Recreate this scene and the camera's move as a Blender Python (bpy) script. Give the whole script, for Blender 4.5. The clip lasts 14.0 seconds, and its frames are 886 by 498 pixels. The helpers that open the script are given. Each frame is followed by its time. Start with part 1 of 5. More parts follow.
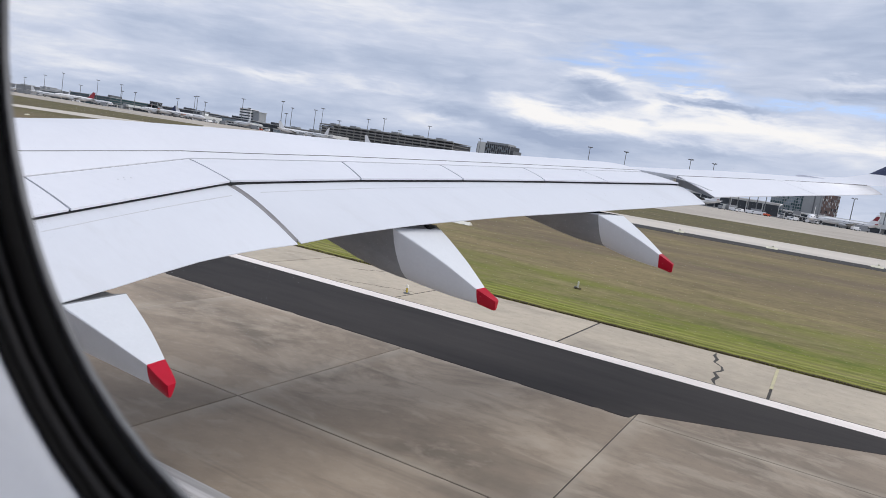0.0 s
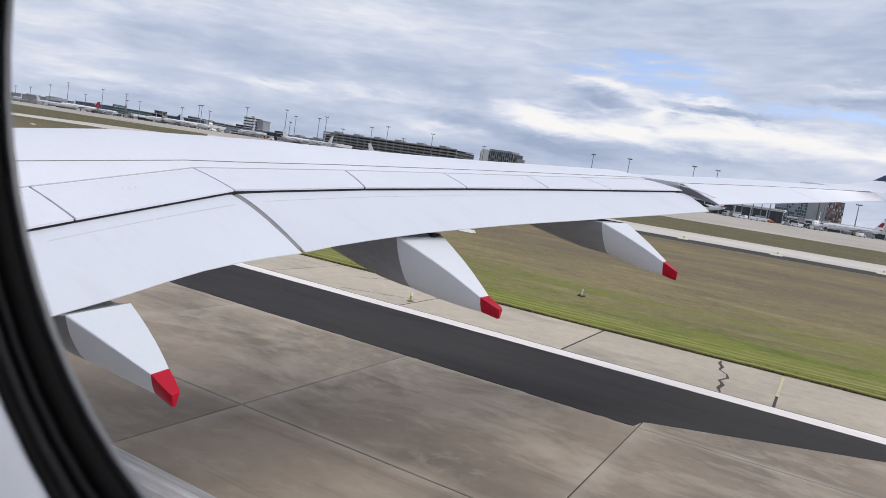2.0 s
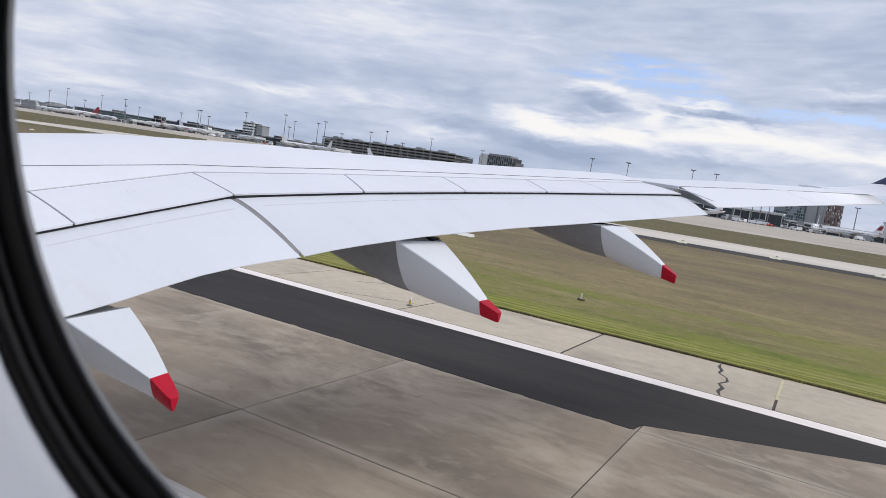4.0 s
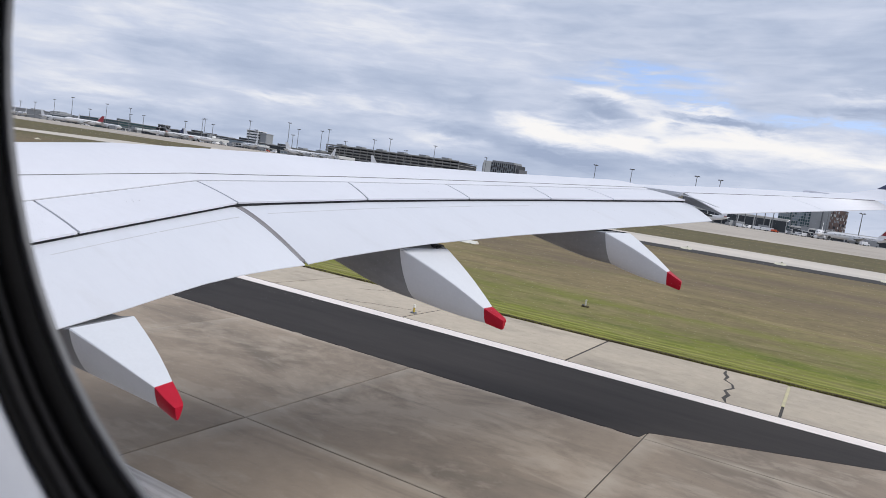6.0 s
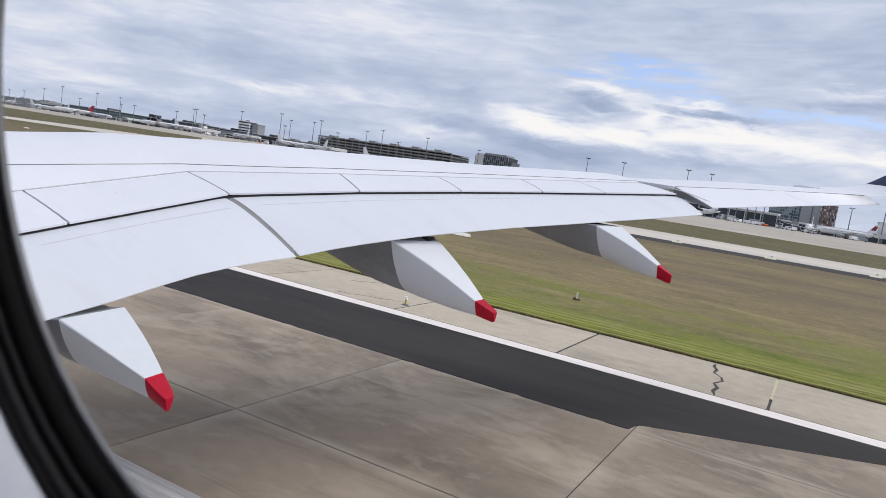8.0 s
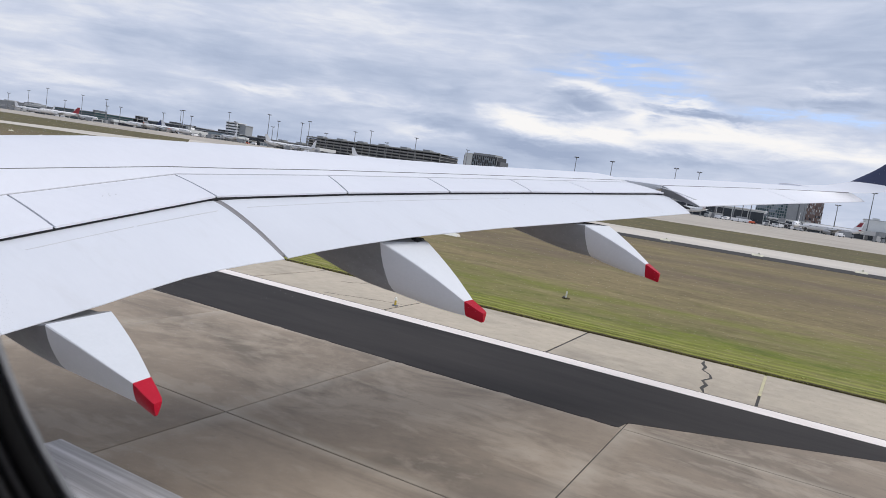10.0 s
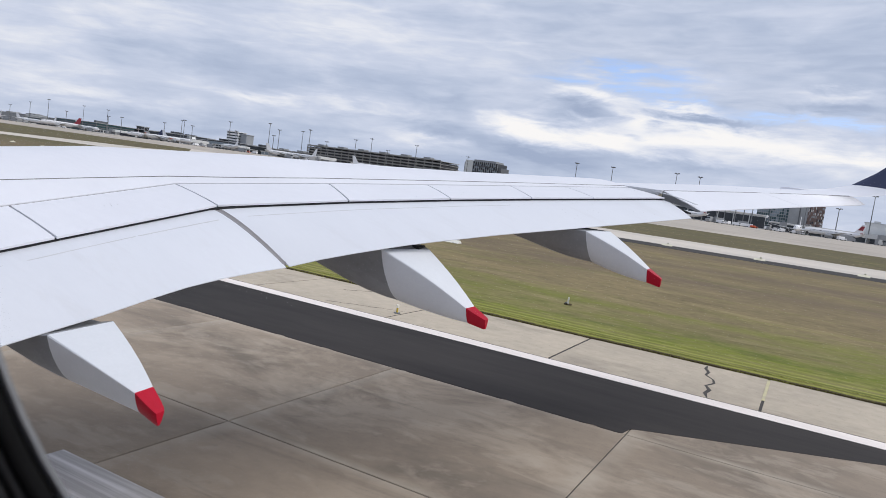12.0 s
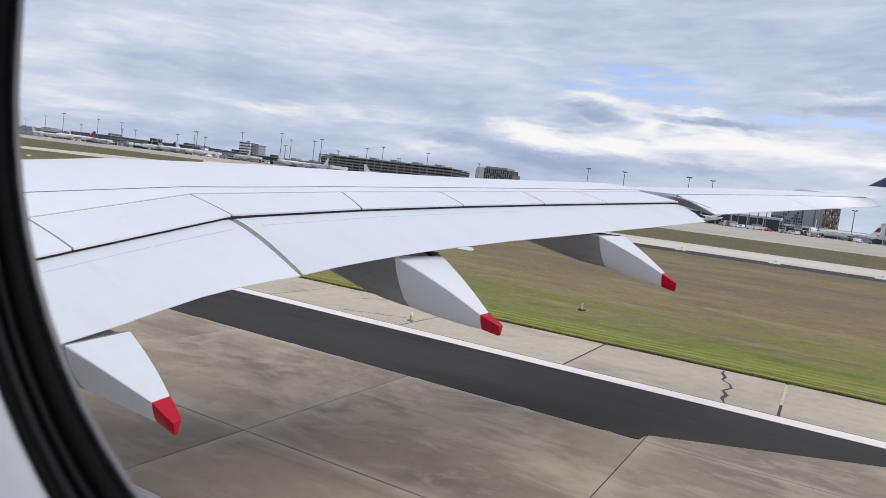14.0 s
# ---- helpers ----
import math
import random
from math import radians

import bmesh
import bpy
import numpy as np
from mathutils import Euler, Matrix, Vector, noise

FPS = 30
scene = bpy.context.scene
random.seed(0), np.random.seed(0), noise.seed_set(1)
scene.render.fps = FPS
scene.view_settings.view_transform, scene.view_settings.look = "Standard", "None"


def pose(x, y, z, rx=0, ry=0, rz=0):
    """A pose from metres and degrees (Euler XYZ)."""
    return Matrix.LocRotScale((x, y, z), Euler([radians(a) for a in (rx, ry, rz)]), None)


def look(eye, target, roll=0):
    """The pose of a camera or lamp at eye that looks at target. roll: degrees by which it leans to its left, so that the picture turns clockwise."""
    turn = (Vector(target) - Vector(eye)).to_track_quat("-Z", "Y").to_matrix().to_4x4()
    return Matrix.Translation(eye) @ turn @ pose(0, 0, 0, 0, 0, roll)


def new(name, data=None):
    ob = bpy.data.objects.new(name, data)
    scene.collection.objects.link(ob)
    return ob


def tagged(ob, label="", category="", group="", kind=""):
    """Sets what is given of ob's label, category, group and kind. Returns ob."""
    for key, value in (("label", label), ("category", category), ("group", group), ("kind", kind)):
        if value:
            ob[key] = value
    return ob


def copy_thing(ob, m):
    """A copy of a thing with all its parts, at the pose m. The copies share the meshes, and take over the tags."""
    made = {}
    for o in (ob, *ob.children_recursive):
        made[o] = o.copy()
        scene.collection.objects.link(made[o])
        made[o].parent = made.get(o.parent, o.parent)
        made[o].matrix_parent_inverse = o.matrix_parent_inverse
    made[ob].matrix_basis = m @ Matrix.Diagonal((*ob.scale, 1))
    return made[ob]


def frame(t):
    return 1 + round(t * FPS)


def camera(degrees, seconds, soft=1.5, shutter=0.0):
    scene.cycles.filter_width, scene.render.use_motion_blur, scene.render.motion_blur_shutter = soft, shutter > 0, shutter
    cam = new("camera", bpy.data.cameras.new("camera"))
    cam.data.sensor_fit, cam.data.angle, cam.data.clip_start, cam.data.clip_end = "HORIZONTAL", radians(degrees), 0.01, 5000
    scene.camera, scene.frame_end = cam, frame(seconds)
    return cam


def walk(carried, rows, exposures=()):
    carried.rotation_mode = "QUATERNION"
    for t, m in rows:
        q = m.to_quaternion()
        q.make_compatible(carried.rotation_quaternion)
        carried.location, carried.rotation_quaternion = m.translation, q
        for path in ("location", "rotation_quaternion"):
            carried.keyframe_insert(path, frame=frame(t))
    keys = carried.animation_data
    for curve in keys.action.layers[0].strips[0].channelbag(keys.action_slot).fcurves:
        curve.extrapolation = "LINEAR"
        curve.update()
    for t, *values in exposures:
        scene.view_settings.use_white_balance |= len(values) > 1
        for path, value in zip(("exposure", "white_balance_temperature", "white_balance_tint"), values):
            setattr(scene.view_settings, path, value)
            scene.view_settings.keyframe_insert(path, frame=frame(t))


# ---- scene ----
# ---------------------------------------------------------------- camera
cam = camera(64.8, 14.0, soft=0.75)
cam.data.dof.use_dof = True          # a small phone lens held close to the cabin window
cam.data.dof.focus_distance = 14.0
cam.data.dof.aperture_fstop = 12.0
PATH = [  # seconds, x, y, z, tilt, roll, heading
    (0, -0.0312, 0.0052, 6.4711, 82.91, -8.93, 29.30),
    (0.5, -0.0358, 0.0040, 6.4756, 83.17, -8.75, 29.84),
    (1, -0.0398, 0.0005, 6.4784, 83.36, -8.82, 29.97),
    (1.5, -0.0346, 0.0050, 6.4798, 83.47, -8.79, 29.88),
    (2, -0.0319, 0.0059, 6.4828, 83.49, -8.73, 29.59),
    (2.5, -0.0264, 0.0031, 6.4810, 83.59, -8.70, 29.35),
    (3, -0.0203, -0.0012, 6.4755, 83.67, -8.74, 29.31),
    (5.5, -0.0252, 0.0065, 6.4724, 84.28, -8.30, 29.87),
    (6, -0.0373, 0.0110, 6.4754, 84.40, -8.35, 29.80),
    (6.5, -0.0475, 0.0104, 6.4793, 84.26, -8.18, 29.71),
    (7, -0.0366, 0.0063, 6.4751, 84.34, -8.39, 29.57),
    (7.5, -0.0279, 0.0017, 6.4771, 83.98, -8.61, 29.42),
    (10, -0.0119, 0.0020, 6.4991, 83.99, -8.31, 28.26),
    (10.5, -0.0103, 0.0004, 6.4995, 84.37, -8.09, 28.37),
    (11, -0.0074, -0.0012, 6.4977, 84.64, -8.00, 28.62),
    (11.5, -0.0067, 0.0004, 6.4997, 84.56, -7.94, 28.40),
    (12, -0.0056, -0.0005, 6.4998, 84.56, -7.80, 28.33),
    (12.5, -0.0044, 0.0011, 6.5004, 84.79, -7.37, 28.34),
    (13, -0.0057, 0.0009, 6.5010, 85.03, -7.30, 28.60),
    (13.5, -0.0114, -0.0014, 6.4936, 85.06, -7.18, 28.99),
    (14, -0.0247, -0.0032, 6.4863, 85.04, -6.99, 29.27),
]
walk(cam, [(r[0], pose(*r[1:])) for r in PATH])
EYE_Z = 6.5

# ---------------------------------------------------------------- sky and sun
SUN_EL, SUN_AZ = radians(47), radians(-56)   # azimuth from +y towards -x


def build_sky():
    world = bpy.data.worlds.new("sky")
    scene.world = world
    world.use_nodes = True
    nt = world.node_tree
    nt.nodes.clear()
    N, L = nt.nodes.new, nt.links.new

    def math_node(op, a, b=None, c=None):
        n = N("ShaderNodeMath")
        n.operation = op
        for i, v in enumerate((a, b, c)):
            if v is None:
                continue
            if isinstance(v, (int, float)):
                n.inputs[i].default_value = v
            else:
                L(v, n.inputs[i])
        return n.outputs[0]

    out, bg = N("ShaderNodeOutputWorld"), N("ShaderNodeBackground")
    L(bg.outputs[0], out.inputs[0])
    bg.inputs["Strength"].default_value = 0.1
    sky = N("ShaderNodeTexSky")
    sky.sky_type = "NISHITA"
    sky.sun_disc = False
    sky.sun_elevation, sky.sun_rotation = SUN_EL, -SUN_AZ
    sky.air_density, sky.dust_density = 1.2, 0.6
    tc = N("ShaderNodeTexCoord")
    sep = N("ShaderNodeSeparateXYZ")
    L(tc.outputs["Generated"], sep.inputs[0])
    X, Y, Z = sep.outputs
    az = math_node("MULTIPLY", math_node("ARCTAN2", math_node("MULTIPLY", X, -1.0), Y), 57.2958)
    el = math_node("MULTIPLY", math_node("ARCSINE", Z), 57.2958)
    # cloud layer in degrees of heading and height, wider than high
    def fbm(scale, detail, rough, offset, stretch, shear=0.0, distortion=0.0):
        comb = N("ShaderNodeCombineXYZ")
        L(math_node("MULTIPLY", az, stretch[0]), comb.inputs[0])
        L(math_node("MULTIPLY", math_node("ADD", el, math_node("MULTIPLY", az, shear)), stretch[1]), comb.inputs[1])
        comb.inputs[2].default_value = offset
        n = N("ShaderNodeTexNoise")
        n.inputs["Scale"].default_value, n.inputs["Detail"].default_value = scale, detail
        n.inputs["Roughness"].default_value, n.inputs["Distortion"].default_value = rough, distortion
        L(comb.outputs[0], n.inputs["Vector"])
        return n.outputs["Fac"]

    broad = fbm(1.0, 3, 0.5, 3.7, (0.06, 0.22), 0.03, 0.3)
    fine = fbm(1.0, 6, 0.54, 8.1, (0.17, 0.62), 0.04, 0.5)
    wisps = fbm(1.0, 5, 0.55, 1.9, (0.30, 1.7), 0.05, 0.6)
    warp_a = math_node("MULTIPLY", math_node("SUBTRACT", fine, 0.5), 9.0)
    warp_e = math_node("MULTIPLY", math_node("SUBTRACT", fbm(1.0, 6, 0.6, 5.5, (0.2, 0.7), 0.0, 0.4), 0.5), 2.8)
    az_w, el_w = math_node("ADD", az, warp_a), math_node("ADD", el, warp_e)

    def blob(a0, e0, wa, we, tilt=0.0):
        da = math_node("SUBTRACT", az_w, a0)
        de = math_node("SUBTRACT", math_node("SUBTRACT", el_w, e0), math_node("MULTIPLY", da, tilt))
        q = math_node("ADD", math_node("POWER", math_node("DIVIDE", da, wa), 2.0), math_node("POWER", math_node("DIVIDE", de, we), 2.0))
        return math_node("EXPONENT", math_node("MULTIPLY", q, -1.0))

    v = math_node("ADD", math_node("MULTIPLY_ADD", broad, 0.30, 0.095), math_node("ADD", math_node("MULTIPLY", fine, 0.30), math_node("MULTIPLY", wisps, 0.20)))
    for shape, amount in (
            ((40, 11.5, 10, 2.3, 0.0), 0.08),     # pale upper cloud
            ((60, 6.6, 5, 1.5, 0.0), 0.07),
            ((53, 9.0, 7, 1.0, 0.0), 0.05),
            ((47.5, 6.7, 7, 1.1, 0.0), -0.07),    # long grey sheet
            ((36.5, 7.1, 6, 0.9, 0.0), -0.08),
            ((57, 2.9, 7, 0.8, 0.0), 0.13),       # pale streaks low down
            ((43.7, 4.8, 4.0, 0.45, 0.0), 0.17),
            ((36.7, 5.2, 3.2, 0.4, 0.0), 0.14),
            ((31.4, 3.5, 2.2, 0.5, 0.0), 0.15),
            ((40, 1.4, 18, 1.2, 0.0), -0.13),
            ((27.2, 6.3, 2.5, 1.0, 0.0), -0.10),
            ((28.5, 4.2, 4.0, 0.8, 0.05), -0.17),
            ((20.5, 3.2, 6.0, 0.8, 0.06), -0.20),
            ((9.5, 3.7, 6.0, 0.5, 0.0), -0.16),
            ((23.2, 5.5, 2.6, 1.0, 0.05), 0.33),  # bright break low over the wing
            ((17.5, 4.9, 5.5, 0.7, 0.0), 0.28),
            ((6.3, 5.8, 9.0, 1.1, 0.0), 0.33),
            ((17.2, 8.3, 2.8, 0.4, 0.0), 0.26),
            ((14.6, 7.2, 1.7, 0.6, 0.1), 0.24),
            ((10.0, 7.9, 3.0, 0.3, 0.0), 0.22),
            ((-1.5, 5.6, 4.0, 0.3, 0.0), 0.10),
            ((0.7, 9.9, 3.0, 0.35, 0.0), 0.16),
            ((18.6, 7.0, 2.6, 0.8, 0.0), -0.30),
            ((9.0, 7.3, 4.5, 0.35, 0.0), -0.32),
            ((14.5, 5.75, 1.4, 0.28, 0.0), -0.18),
            ((0.6, 9.0, 3.5, 0.4, 0.0), -0.18),
            ((3.0, 3.9, 10, 0.8, 0.0), 0.06),
            ((2.0, 14.0, 12, 2.5, 0.0), -0.06)):
        v = math_node("ADD", v, math_node("MULTIPLY", blob(*shape), amount))
    ramp = N("ShaderNodeValToRGB")
    L(v, ramp.inputs[0])
    cr = ramp.color_ramp
    stops = ((0.28, (0.36, 0.43, 0.59)), (0.42, (0.475, 0.545, 0.70)), (0.54, (0.605, 0.66, 0.80)), (0.69, (0.835, 0.85, 0.905)), (0.79, (0.95, 0.935, 0.93)))
    cr.elements[0].position, cr.elements[0].color = stops[0][0], (*stops[0][1], 1)
    cr.elements[1].position, cr.elements[1].color = stops[-1][0], (*stops[-1][1], 1)
    for p, c in stops[1:-1]:
        cr.elements.new(p).color = (*c, 1)
    bright = N("ShaderNodeVectorMath")
    bright.operation = "SCALE"
    bright.inputs["Scale"].default_value = 10.1
    L(ramp.outputs[0], bright.inputs[0])
    thin = math_node("MULTIPLY", math_node("SUBTRACT", 0.66, wisps), 4.0)
    gap = None
    for shape, amount in (((14.5, 10.4, 4.0, 0.7), 1.1), ((13.4, 9.2, 2.8, 0.4), 1.0), ((10.4, 8.4, 2.6, 0.35), 1.2), ((1.0, 7.8, 4.5, 0.4), 1.2), ((18.7, 9.4, 3.2, 0.45), 0.8)):
        hole = math_node("MULTIPLY", blob(*shape), amount)
        gap = math_node("ADD", gap, hole) if gap else hole
    both = N("ShaderNodeClamp")
    L(math_node("MULTIPLY", gap, thin), both.inputs[0])
    both.inputs[2].default_value = 0.85
    blue = N("ShaderNodeVectorMath")
    blue.operation = "MULTIPLY_ADD"
    L(sky.outputs[0], blue.inputs[0])
    blue.inputs[1].default_value = (0.9, 0.85, 1.0)
    blue.inputs[2].default_value = (1.1, 1.95, 3.9)   # thin veil over the blue
    mix = N("ShaderNodeMix")
    mix.data_type = "RGBA"
    L(both.outputs[0], mix.inputs["Factor"])
    L(bright.outputs[0], mix.inputs["A"])
    L(blue.outputs[0], mix.inputs["B"])
    L(mix.outputs["Result"], bg.inputs["Color"])


build_sky()
sun = new("sun", bpy.data.lights.new("sun", "SUN"))
sun.data.energy, sun.data.angle, sun.data.color = 2.25, radians(36), (1.0, 0.965, 0.91)
sun.matrix_world = look((math.sin(-SUN_AZ) * 50, math.cos(SUN_AZ) * 50, math.tan(SUN_EL) * 50), (0, 0, 0))
scene.view_settings.exposure = 0.0


# ---------------------------------------------------------------- materials
def mat(name, c1, c2=None, rough=0.6, metal=0.0, scale=1.0, fine=None, stretch=(1, 1, 1), bump=0.0, spread=(0.35, 0.65), vary=0.0, spec=0.5):
    """A surface of two colours mixed by a coarse and a fine noise, with relief; vary: lightness from piece to piece."""
    m = bpy.data.materials.new(name)
    m.use_nodes = True
    nt = m.node_tree
    N, L = nt.nodes.new, nt.links.new
    b = nt.nodes["Principled BSDF"]
    b.inputs["Roughness"].default_value, b.inputs["Metallic"].default_value = rough, metal
    b.inputs["Specular IOR Level"].default_value = spec
    c2 = c2 or tuple(x * 0.85 for x in c1)
    geo = N("ShaderNodeNewGeometry")
    mp = N("ShaderNodeMapping")
    mp.inputs["Scale"].default_value = stretch
    L(geo.outputs["Position"], mp.inputs[0])
    n1, n2 = N("ShaderNodeTexNoise"), N("ShaderNodeTexNoise")
    n1.inputs["Scale"].default_value, n1.inputs["Detail"].default_value = scale, 5
    n2.inputs["Scale"].default_value, n2.inputs["Detail"].default_value = fine or scale * 14, 4
    for n in (n1, n2):
        n.inputs["Roughness"].default_value = 0.6
        L(mp.outputs[0], n.inputs["Vector"])
    add = N("ShaderNodeMath")
    add.operation = "MULTIPLY_ADD"
    L(n2.outputs["Fac"], add.inputs[0])
    add.inputs[1].default_value = 0.4
    sc = N("ShaderNodeMath")
    sc.operation = "MULTIPLY"
    L(n1.outputs["Fac"], sc.inputs[0])
    sc.inputs[1].default_value = 0.6
    L(sc.outputs[0], add.inputs[2])
    rng = N("ShaderNodeMapRange")
    rng.inputs["From Min"].default_value, rng.inputs["From Max"].default_value = spread
    L(add.outputs[0], rng.inputs["Value"])
    mix = N("ShaderNodeMix")
    mix.data_type = "RGBA"
    L(rng.outputs[0], mix.inputs["Factor"])
    mix.inputs["A"].default_value, mix.inputs["B"].default_value = (*c1, 1), (*c2, 1)
    col = mix.outputs["Result"]
    if vary:
        info = N("ShaderNodeObjectInfo")
        r = N("ShaderNodeMapRange")
        r.inputs["To Min"].default_value, r.inputs["To Max"].default_value = 1 - vary, 1 + vary
        L(info.outputs["Random"], r.inputs["Value"])
        s = N("ShaderNodeVectorMath")
        s.operation = "SCALE"
        L(col, s.inputs[0])
        L(r.outputs[0], s.inputs["Scale"])
        col = s.outputs[0]
    L(col, b.inputs["Base Color"])
    if bump:
        bp = N("ShaderNodeBump")
        bp.inputs["Strength"].default_value, bp.inputs["Distance"].default_value = bump, 0.02
        L(add.outputs[0], bp.inputs["Height"])
        L(bp.outputs[0], b.inputs["Normal"])
    return m


def stained(m, *layers):
    """Lays blotches of further colours over a surface: scale, stretch, noise from and to, strength, colour."""
    nt = m.node_tree
    N, L = nt.nodes.new, nt.links.new
    b = nt.nodes["Principled BSDF"]
    col = b.inputs["Base Color"].links[0].from_socket
    geo = N("ShaderNodeNewGeometry")
    for k, (scale, stretch, lo, hi, strength, tint) in enumerate(layers):
        mp = N("ShaderNodeMapping")
        mp.inputs["Scale"].default_value = stretch
        mp.inputs["Location"].default_value = (3.1 * k, 7.7 * k, 1.3 * k)
        L(geo.outputs["Position"], mp.inputs[0])
        n = N("ShaderNodeTexNoise")
        n.inputs["Scale"].default_value, n.inputs["Detail"].default_value = scale, 6
        n.inputs["Roughness"].default_value, n.inputs["Distortion"].default_value = 0.62, 0.4
        L(mp.outputs[0], n.inputs["Vector"])
        r = N("ShaderNodeMapRange")
        r.inputs["From Min"].default_value, r.inputs["From Max"].default_value = lo, hi
        r.inputs["To Max"].default_value = strength
        L(n.outputs["Fac"], r.inputs["Value"])
        x = N("ShaderNodeMix")
        x.data_type = "RGBA"
        L(r.outputs[0], x.inputs["Factor"])
        L(col, x.inputs["A"])
        x.inputs["B"].default_value = (*tint, 1)
        col = x.outputs["Result"]
    L(col, b.inputs["Base Color"])
    return m


WING_WHITE = mat("wing_paint", (0.745, 0.75, 0.795), (0.69, 0.695, 0.74), rough=0.42, scale=0.7, fine=9, stretch=(0.35, 1, 1), spread=(0.3, 0.7), spec=0.4)
FLAP_WHITE = stained(mat("flap_paint", (0.675, 0.690, 0.735), (0.635, 0.65, 0.695), rough=0.40, scale=0.9, fine=11, stretch=(0.3, 1.4, 1), spread=(0.3, 0.75), spec=0.4),
                     (1.1, (0.25, 1.8, 1), 0.54, 0.72, 0.30, (0.55, 0.55, 0.57)))    # faint soot drawn aft
FAIRING_WHITE = mat("fairing_paint", (0.67, 0.685, 0.715), (0.60, 0.615, 0.645), rough=0.45, scale=1.5, fine=20, spread=(0.3, 0.75), spec=0.35)
GREY_PAINT = mat("grey_paint", (0.62, 0.63, 0.65), (0.55, 0.56, 0.58), rough=0.45, scale=1.2, fine=16)
# darker copy of the fairing paint, with shade put into the colour
SHADE_GREY = stained(mat("shade_grey", (0.30, 0.308, 0.325), (0.24, 0.246, 0.26), rough=0.45, scale=1.5, fine=18),
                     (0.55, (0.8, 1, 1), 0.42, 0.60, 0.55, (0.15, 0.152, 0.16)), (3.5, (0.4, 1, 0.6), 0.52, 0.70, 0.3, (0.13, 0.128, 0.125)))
LAP_GREY = mat("lap_grey", (0.58, 0.58, 0.60), (0.50, 0.50, 0.52), rough=0.5, scale=2)
SEAL_GREY = mat("seal_strip", (0.24, 0.24, 0.23), (0.16, 0.16, 0.15), rough=0.6, scale=3)
# near-black of the dark fittings; on the cove it paints the spoiler gap's shade
DARK_PARTS_AND_SHADE = mat("dark_parts_and_shade", (0.02, 0.02, 0.023), (0.012, 0.012, 0.014), rough=0.7, scale=3)
RED_PAINT = mat("red_paint", (0.46, 0.005, 0.026), (0.39, 0.004, 0.020), rough=0.42, scale=4, spec=0.2)
BLUE_PAINT = mat("navy_paint", (0.020, 0.030, 0.085), (0.016, 0.024, 0.07), rough=0.35, scale=2)
FRAME_GREY = mat("frame_grey", (0.15, 0.152, 0.16), (0.11, 0.112, 0.12), rough=0.5, scale=20)
HINGE_GREY = mat("hinge_seal", (0.26, 0.25, 0.255), (0.20, 0.19, 0.195), rough=0.6, scale=4)
RUBBER = mat("black_rubber", (0.008, 0.008, 0.009), (0.012, 0.012, 0.013), rough=0.8, scale=30, spec=0.06)
RUBBER_GREY = mat("worn_rubber", (0.026, 0.026, 0.029), (0.018, 0.018, 0.021), rough=0.65, scale=30, spec=0.15)
LINING = mat("window_lining", (0.62, 0.65, 0.74), (0.58, 0.61, 0.70), rough=0.6, scale=14, fine=240, bump=0.05)
CABIN = mat("cabin_panel", (0.80, 0.80, 0.80), (0.76, 0.76, 0.76), rough=0.6, scale=3, fine=180)
CARPET = mat("cabin_carpet", (0.05, 0.055, 0.08), (0.04, 0.04, 0.06), rough=0.9, scale=20)


def glass_mat(name, tint, rough=0.08):
    return mat(name, tint, tuple(x * 0.7 for x in tint), rough=rough, scale=0.15, spec=0.35)


def pane_mat():
    m = bpy.data.materials.new("clear_pane")
    m.use_nodes = True
    nt = m.node_tree
    nt.nodes.clear()
    out, tr, gl, mx, fr = (nt.nodes.new(k) for k in ("ShaderNodeOutputMaterial", "ShaderNodeBsdfTransparent", "ShaderNodeBsdfGlossy", "ShaderNodeMixShader", "ShaderNodeFresnel"))
    fr.inputs["IOR"].default_value = 1.07
    gl.inputs["Roughness"].default_value = 0.02
    tr.inputs["Color"].default_value = (0.985, 0.985, 0.985, 1)
    nt.links.new(fr.outputs[0], mx.inputs[0])
    nt.links.new(tr.outputs[0], mx.inputs[1])
    nt.links.new(gl.outputs[0], mx.inputs[2])
    nt.links.new(mx.outputs[0], out.inputs[0])
    return m


PANE = pane_mat()
ASPHALT = mat("runway_asphalt", (0.027, 0.025, 0.025), (0.054, 0.048, 0.046), rough=0.85, scale=0.30, fine=1.6, stretch=(0.16, 1, 1), bump=0.25, spread=(0.32, 0.72), spec=0.15)


SOIL = mat("bare_soil", (0.060, 0.047, 0.030), (0.10, 0.085, 0.045), rough=0.95, scale=0.8, fine=7, bump=0.5, spec=0.1)
RUNWAY_CONCRETE = stained(mat("runway_concrete", (0.345, 0.280, 0.215), (0.240, 0.196, 0.155), rough=0.85, scale=0.16, fine=2.6, stretch=(0.9, 1.0, 1), spec=0.25, bump=0.15, spread=(0.30, 0.70), vary=0.09),
                          (0.15, (0.5, 1.0, 1), 0.47, 0.62, 0.66, (0.115, 0.098, 0.082)),       # rubber and oil, drawn out along the runway
                          (0.26, (0.8, 1.0, 1), 0.52, 0.62, 0.58, (0.42, 0.35, 0.275)),         # pale worn patches
                          (0.8, (0.12, 1.4, 1), 0.57, 0.68, 0.40, (0.13, 0.110, 0.092)),        # long tyre streaks
                          (0.60, (0.7, 1.4, 1), 0.55, 0.63, 0.34, (0.43, 0.37, 0.30)),         # pale scrapes
                          (5.0, (1, 1, 1), 0.60, 0.75, 0.30, (0.13, 0.11, 0.09)))


